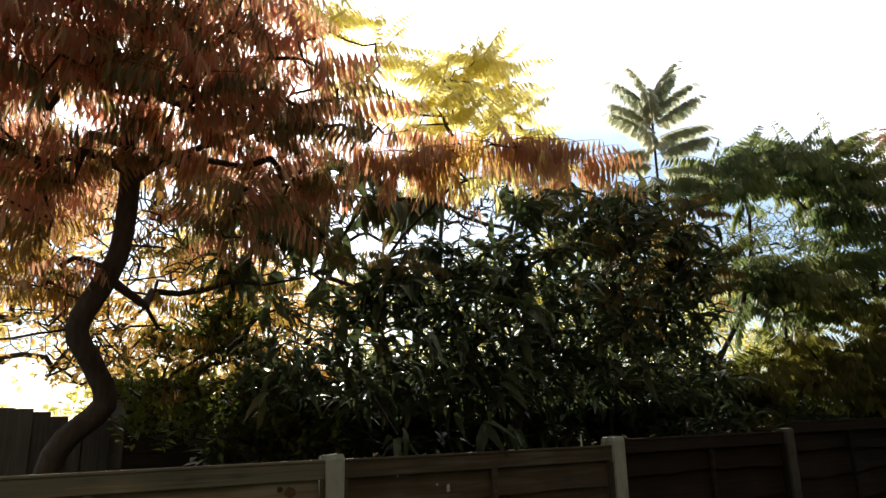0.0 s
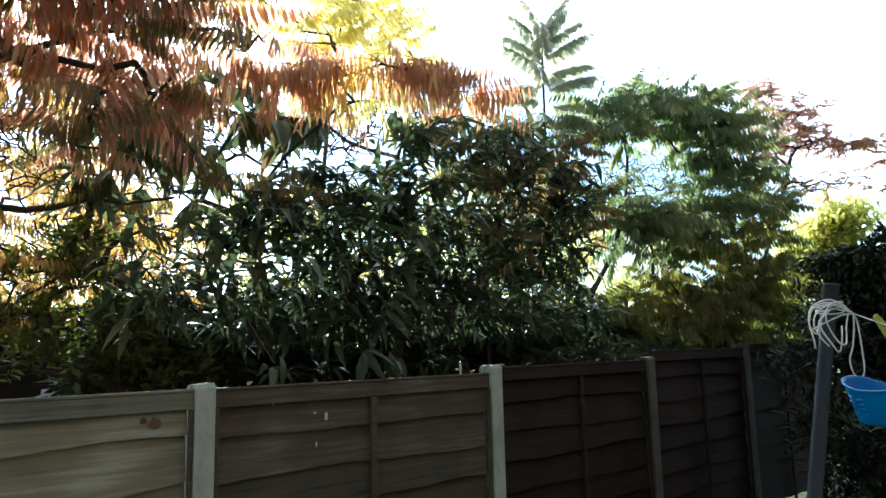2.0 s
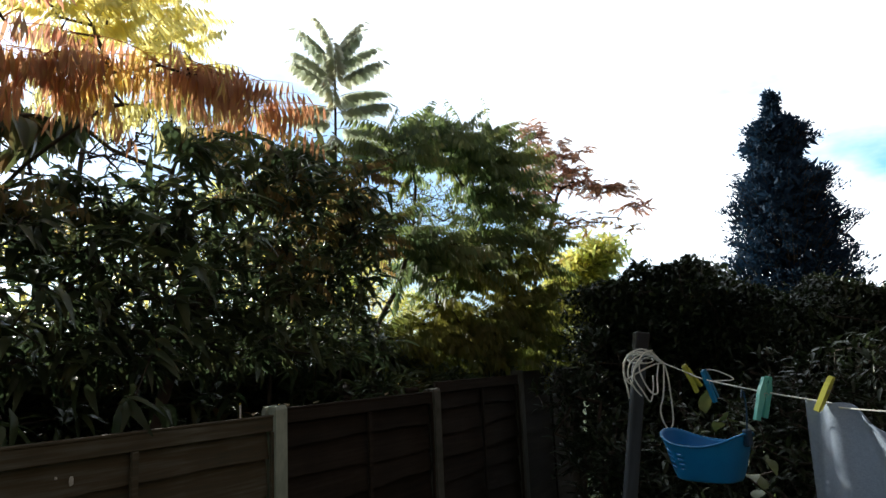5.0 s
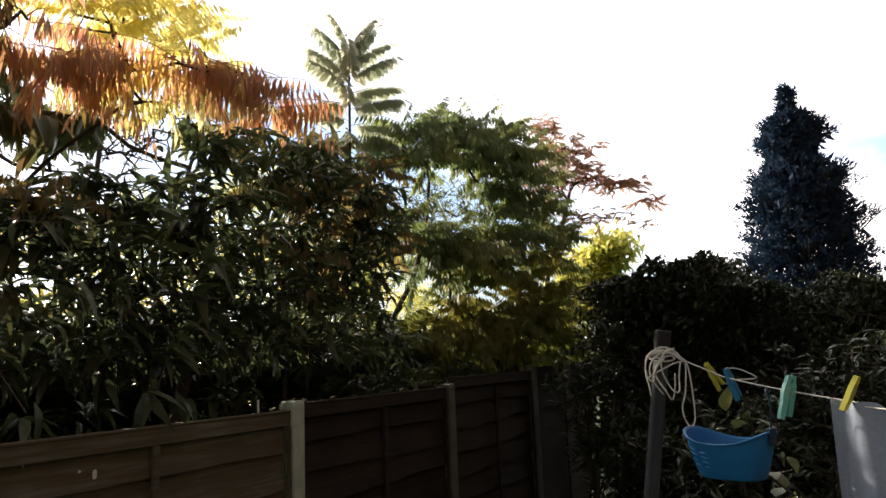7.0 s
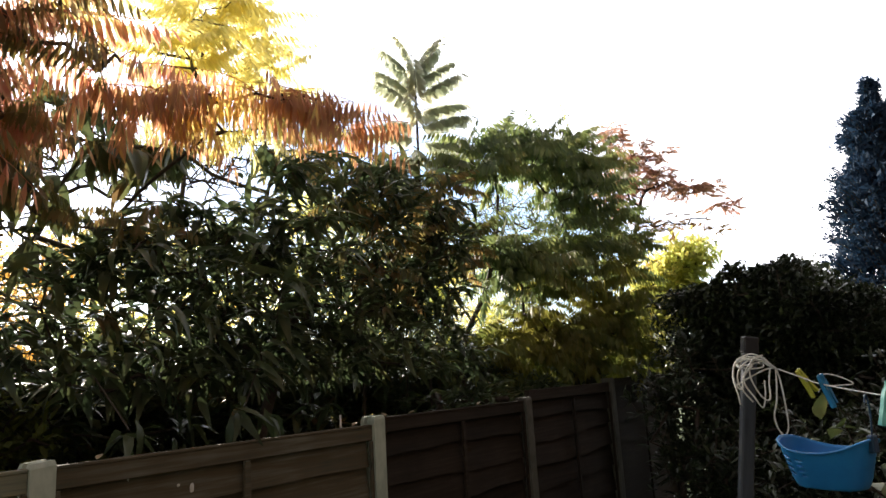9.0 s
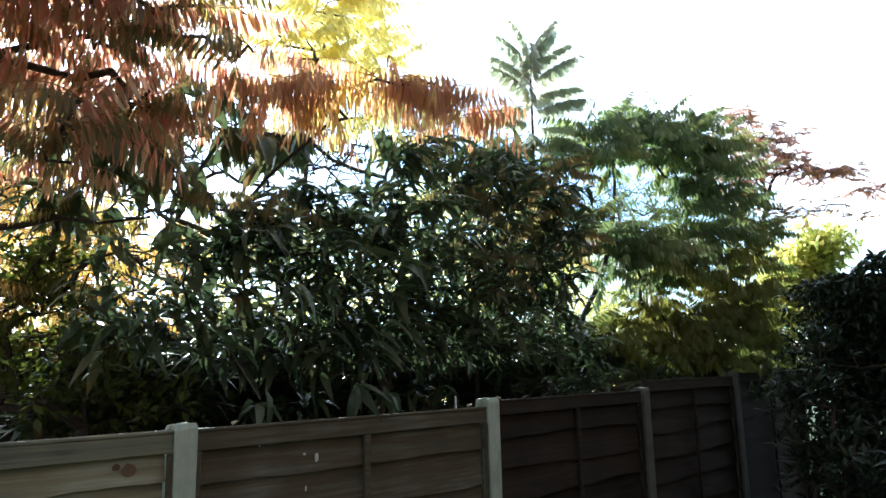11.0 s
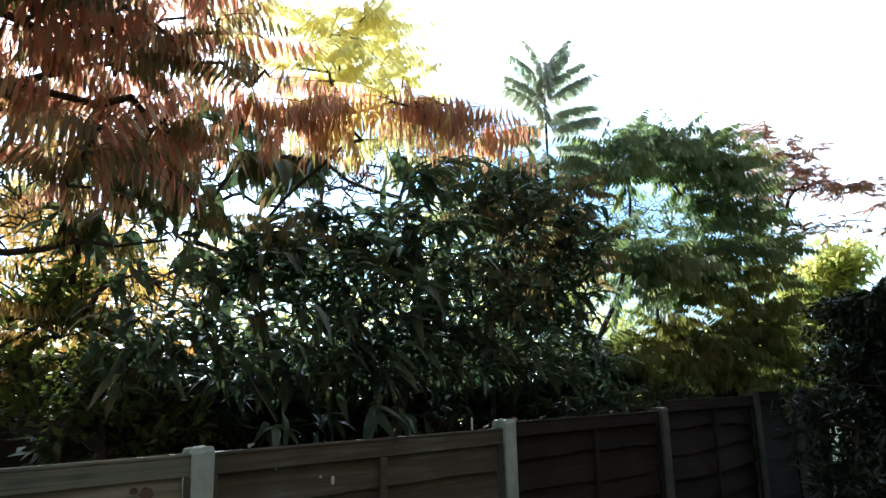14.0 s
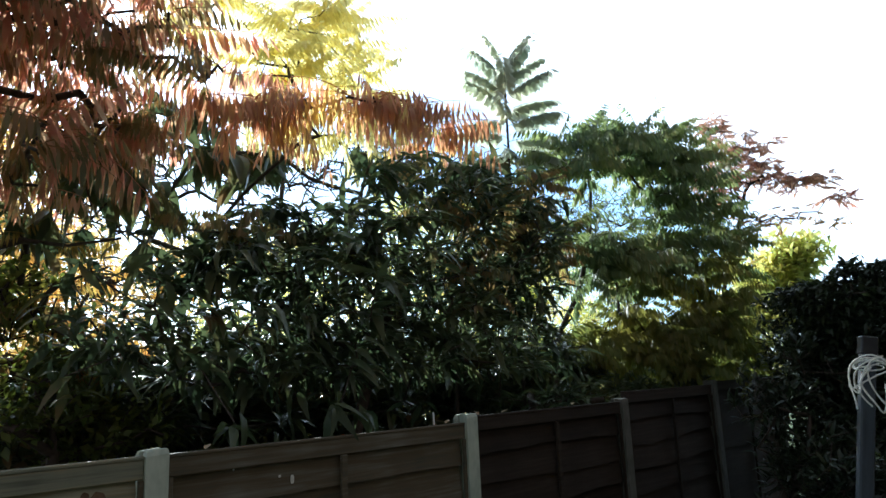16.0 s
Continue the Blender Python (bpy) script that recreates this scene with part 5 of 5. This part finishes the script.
def shed():
    t = thing("garden_shed", pose(0.25, 3.6, -0.04), "small dark timber shed with a nearly flat red-brown felt roof", "shed")
    for name, x0, x1, y0, y1 in (("front_wall", -0.85, 0.85, -0.6, -0.57), ("back_wall", -0.85, 0.85, 0.57, 0.6), ("side_wall", -0.85, -0.82, -0.567, 0.567), ("side_wall", 0.82, 0.85, -0.567, 0.567)):
        w = new(name)
        w.parent = t
        for i in range(15):
            bm = bmesh.new()
            box(bm, x0, x1, y0, y1, 0.03 + 0.135 * i, 0.03 + 0.135 * i + 0.131, 0.003)
            part("board", bm, SHADE_BOARD, w)
    for s in (-1, 1):
        bm = bmesh.new()
        box(bm, -0.98, 0.98, -0.74 if s < 0 else 0.0, 0.0 if s < 0 else 0.74, 0, 0.035, 0.004)
        part("roof_slope", bm, FELT, t, "red-brown felted roof slope", pose(0, 0, 2.12, 5 * -s, 0, 0))
    bm = bmesh.new()
    box(bm, -0.97, 0.97, -0.735, -0.715, 1.95, 2.052, 0.004)
    part("fascia", bm, SHADE_BOARD, t)


shed()


# ---- washing line ----
RIGHT = Vector((0.46, -0.888, 0))       # across, as seen from the lawn
AWAY = Vector((0.888, 0.46, 0))
UP = Vector((0, 0, 1))
POLE_TOP = Vector((0.781, -2.442, 1.828))


def clothes_pole(top, foot, label):
    t = thing("clothes_pole", Matrix.Translation(foot), label, "clothes pole")
    d = top - foot
    bm = bmesh.new()
    box(bm, -0.017, 0.017, -0.017, 0.017, 0, d.length, 0.004)
    m = d.to_track_quat("Z", "Y").to_matrix().to_4x4()
    part("post", bm, POLE, t, m=m)
    bm = bmesh.new()
    box(bm, -0.0195, 0.0195, -0.0195, 0.0195, -0.04, 0.006, 0.003)
    part("cap", bm, CAP, t, "black weathered cap", Matrix.Translation(d) @ m)


clothes_pole(POLE_TOP, Vector((0.63, -2.19, 0)), "leaning grey wooden clothes-line post wound with white cord")

LINE = smooth_line([(0.775, -2.485, 1.752), (0.725, -2.562, 1.722), (0.683, -2.618, 1.702), (0.577, -2.75, 1.677), (0.473, -2.888, 1.657), (0.38, -2.99, 1.645), (-0.2, -3.74, 1.64), (-0.98, -4.748, 1.80)], 8)
bm = bmesh.new()
tube(bm, LINE, 0.0017)
washing_line = part("washing_line", bm, ROPE, smooth=True)
tagged(washing_line, "thin white washing line tied to the post", "washing line")


def cord_coil():
    """White cord wound round the post and hanging down in loose loops."""
    rng = np.random.default_rng(4)
    c = Vector((0.775, -2.435, 1.765))
    t = thing("cord_coil", Matrix.Translation(c), "untidy coil of white cord looped over the post", "cord")
    back = Matrix.Translation(-c)
    for i in range(3):
        z = 0.009 * (i - 1)
        ring = [c + RIGHT * (0.034 * math.cos(a)) + AWAY * (0.034 * math.sin(a)) + UP * (z + 0.008 * math.sin(a + i)) for a in np.linspace(0, 6.283, 20, endpoint=False)]
        bm = bmesh.new()
        tube(bm, ring, 0.0023, 6, True)
        part("cord_turn", bm, ROPE, t, m=back, smooth=True)
    # strands that leave one knot, arch over the post and hang
    knot_at = (0.046, -0.018)
    strands = [[(-0.005, 0.014), (-0.045, 0.0), (-0.058, -0.04), (-0.052, -0.085), (-0.049, -0.11)],
               [(0.0, 0.008), (-0.038, -0.012), (-0.048, -0.045), (-0.034, -0.08), (-0.015, -0.105)],
               [(0.01, 0.006), (-0.02, -0.01), (-0.032, -0.05), (-0.012, -0.095), (0.006, -0.12), (0.015, -0.09), (0.018, -0.05)],
               [(0.02, -0.022), (-0.02, -0.04), (-0.054, -0.058)],
               [(0.015, 0.012), (-0.012, 0.0), (-0.018, -0.04), (0.004, -0.09), (0.022, -0.098), (0.027, -0.055), (0.034, -0.02)],
               [(0.0, 0.02), (-0.04, 0.012), (-0.058, -0.012), (-0.06, -0.05), (-0.045, -0.07), (-0.035, -0.035), (-0.01, -0.008)],
               [(0.044, -0.055), (0.036, -0.105), (0.026, -0.140), (0.030, -0.172), (0.044, -0.192), (0.057, -0.168), (0.056, -0.09), (0.054, -0.045), (0.046, -0.018)]]
    for i, line in enumerate(strands):
        f = c - AWAY * (0.042 + 0.004 * i)
        p = [f + RIGHT * x + UP * z + AWAY * rng.normal(0, 0.003) for x, z in [knot_at] + line]
        bm = bmesh.new()
        tube(bm, smooth_line(p, 8), 0.0023, 6)
        part("cord_loop", bm, ROPE, t, m=back, smooth=True)


cord_coil()


def peg(at, mat, long, thick, lean, label, gap=0.25, away=0.0, deep=0.013):
    """A spring clothes peg: two shaped legs with a notch at the jaws and ridged grips, and a wire spring."""
    z = (UP * math.cos(lean) + RIGHT * math.sin(lean)).normalized()
    x = (RIGHT * math.cos(away) + AWAY * math.sin(away))
    x = (x - z * x.dot(z)).normalized()
    y = z.cross(x)
    m = Matrix(((x[0], y[0], z[0], at[0]), (x[1], y[1], z[1], at[1]), (x[2], y[2], z[2], at[2]), (0, 0, 0, 1)))
    t = thing("clothes_peg", m, label, "clothes peg", "pegs on the washing line")
    inner = [(0.0, 0.03), (0.08, 0.02), (0.13, 0.22), (0.18, 0.22), (0.23, 0.03), (0.40, 0.03), (0.60, 0.03 + 0.4 * gap), (0.80, 0.03 + 0.8 * gap), (1.0, 0.03 + 1.3 * gap)]
    wide = [0.66, 0.74, 0.56, 0.60, 0.95, 1.0, 0.90, 0.80, 0.72]
    for s in (-1, 1):
        bm = bmesh.new()
        rows = []
        for i, ((q, e), w) in enumerate(zip(inner, wide)):
            q = q * (1.0 if s < 0 else 0.94) - (0.0 if s < 0 else 0.03)
            ridge = 0.06 * thick * (i % 2) if i > 4 else 0.0
            x0, x1 = s * thick * e, s * (thick * (e + w) + ridge)
            rows.append([bm.verts.new(v) for v in ((x0, -deep / 2, -long * q), (x1, -deep * 0.42, -long * q), (x1, deep * 0.42, -long * q), (x0, deep / 2, -long * q))])
        for a, b in zip(rows, rows[1:]):
            for k in range(4):
                q = (k + 1) % 4
                bm.faces.new((a[k], b[k], b[q], a[q]))
        bm.faces.new(rows[0])
        bm.faces.new(rows[-1][::-1])
        bmesh.ops.recalc_face_normals(bm, faces=bm.faces)
        part("leg", bm, mat, t)
    bm = bmesh.new()
    coil = [(0.0045 * math.cos(a), -deep * 0.6 + deep * 1.2 * a / 31.4, -long * 0.40 + 0.0045 * math.sin(a)) for a in np.linspace(0, 31.4, 50)]
    tube(bm, coil, 0.0009, 5)
    part("spring", bm, STEEL, t, "steel wire spring")


bm = bmesh.new()
tube(bm, smooth_line([(0.694, -2.609, 1.724), (0.699, -2.631, 1.726), (0.702, -2.656, 1.718), (0.700, -2.683, 1.700), (0.672, -2.64, 1.698)], 6), 0.0016, 6)
tagged(part("cord_end", bm, ROPE, smooth=True), "loose white cord end curling along the washing line", "cord")
peg(Vector((0.727, -2.56, 1.738)), LEMON, 0.075, 0.008, -0.50, "lime yellow plastic clothes peg on the line", away=0.3, gap=0.75)
peg(Vector((0.685, -2.615, 1.724)), PEG_BLUE, 0.082, 0.009, -0.32, "sky blue plastic clothes peg on the line", away=0.5, gap=0.25)
peg(Vector((0.56, -2.772, 1.708)), TEAL, 0.100, 0.0135, 0.26, "large pale teal plastic clothes peg on the line", away=0.15, gap=0.2, deep=0.016)
peg(Vector((0.461, -2.903, 1.708)), LEMON, 0.078, 0.0075, 0.5, "lime green plastic peg holding the cloth", away=0.6, gap=0.15)


def peg_basket():
    c = Vector((0.562, -2.626, 1.478))
    axis = Vector((-0.376, -0.927, 0))
    m = Matrix(((axis[0], -axis[1], 0, c[0]), (axis[1], axis[0], 0, c[1]), (0, 0, 1, c[2]), (0, 0, 0, 1)))
    t = thing("peg_basket", m, "bright blue plastic peg basket with slotted sides hung from the line", "basket")
    bm = bmesh.new()
    n, k = 72, 22
    rows = []
    for j in range(k + 1):
        v = j / k
        row = []
        for i in range(n):
            a = 2 * math.pi * i / n
            rim = 0.094 + 0.014 * math.cos(2 * a)
            s = 0.70 + 0.30 * v ** 0.75
            ca, sa = math.cos(a), math.sin(a)
            x = 0.103 * s * math.copysign(abs(ca) ** 0.8, ca)
            y = 0.075 * s * math.copysign(abs(sa) ** 0.8, sa)
            row.append(bm.verts.new((x, y, rim * v)))
        rows.append(row)
    for j in range(k):
        for i in range(n):
            q = (i + 1) % n
            slot = j in (7, 10, 13, 16) and (i % 6 > 1)
            if slot and 2 < i % 36 < 16:
                continue
            bm.faces.new((rows[j][i], rows[j][q], rows[j + 1][q], rows[j + 1][i]))
    bm.faces.new(rows[0][::-1])
    body = part("tub", bm, BLUE, t, smooth=True)
    mod = body.modifiers.new("thick", "SOLIDIFY")
    mod.thickness = 0.0025
    bm = bmesh.new()
    tube(bm, [(1.015 * v.x, 1.015 * v.y, v.z) for v in [Vector((0.103 * math.copysign(abs(math.cos(a)) ** 0.8, math.cos(a)), 0.075 * math.copysign(abs(math.sin(a)) ** 0.8, math.sin(a)), 0.094 + 0.014 * math.cos(2 * a))) for a in np.linspace(0, 2 * math.pi, 72, endpoint=False)]], 0.0032, 6, True)
    part("rim", bm, BLUE, t, smooth=True)
    bm = bmesh.new()
    box(bm, 0.096, 0.110, -0.012, 0.012, 0.08, 0.118, 0.003)
    part("clip", bm, DARK_BLUE, t, "dark navy clip")
    bm = bmesh.new()
    tube(bm, smooth_line([(0.103, 0, 0.11), (0.108, 0, 0.16), (0.112, -0.01, 0.196), (0.116, -0.025, 0.206), (0.118, -0.035, 0.19)], 6), 0.002, 6)
    part("hook", bm, DARK_BLUE, t, "dark hook over the line")


peg_basket()


def cloth():
    """A towel pegged by its gathered edge; it widens in folds as it falls."""
    bm = bmesh.new()
    n, k = 60, 44
    p0 = Vector((0.503, -2.848, 1.664))
    along = Vector((-0.62, -0.785, 0))
    face = Vector((0.785, -0.62, 0))
    rows = []
    for j in range(k + 1):
        v = j / k
        row = []
        for i in range(n + 1):
            u = i / n
            width = 0.2 + 0.26 * min(1.0, v * 2.2) ** 0.8
            drop = 0.62 * v + 0.09 * max(0, u - 0.2) ** 1.3 * (1 - v) + 0.01 * math.sin(u * 9) * (1 - v)
            fold = (0.010 + 0.028 * min(1, v * 1.6)) * math.sin(u * 15 + 0.8 * math.sin(v * 3)) + 0.012 * math.sin(u * 31 + 1) * v
            row.append(bm.verts.new(p0 + along * (u * width - 0.055 * v) + face * fold - UP * drop))
        rows.append(row)
    for j in range(k):
        for i in range(n):
            bm.faces.new((rows[j][i], rows[j][i + 1], rows[j + 1][i + 1], rows[j + 1][i]))
    ob = part("towel", bm, CLOTH, smooth=True)
    mod = ob.modifiers.new("thick", "SOLIDIFY")
    mod.thickness = 0.003
    tagged(ob, "pale blue-grey towel hanging in folds from the line", "towel")


cloth()

shrub("climber", [(1.2, -2.62, 0), (1.2, -2.62, 0.5), (1.18, -2.62, 1.0)], [(1.18, -2.68, 1.40, 0.06, 0.12), (1.18, -2.575, 1.57, 0.07, 0.06), (1.19, -2.62, 1.25, 0.12, 0.10), (1.2, -2.6, 0.9, 0.2, 0.3)], PALE_LEAF,
      "small pale-leaved plant growing beneath the washing line", "plant", 51, 420, 2, 0.085, "round", base=0.008, lift=-0.3)
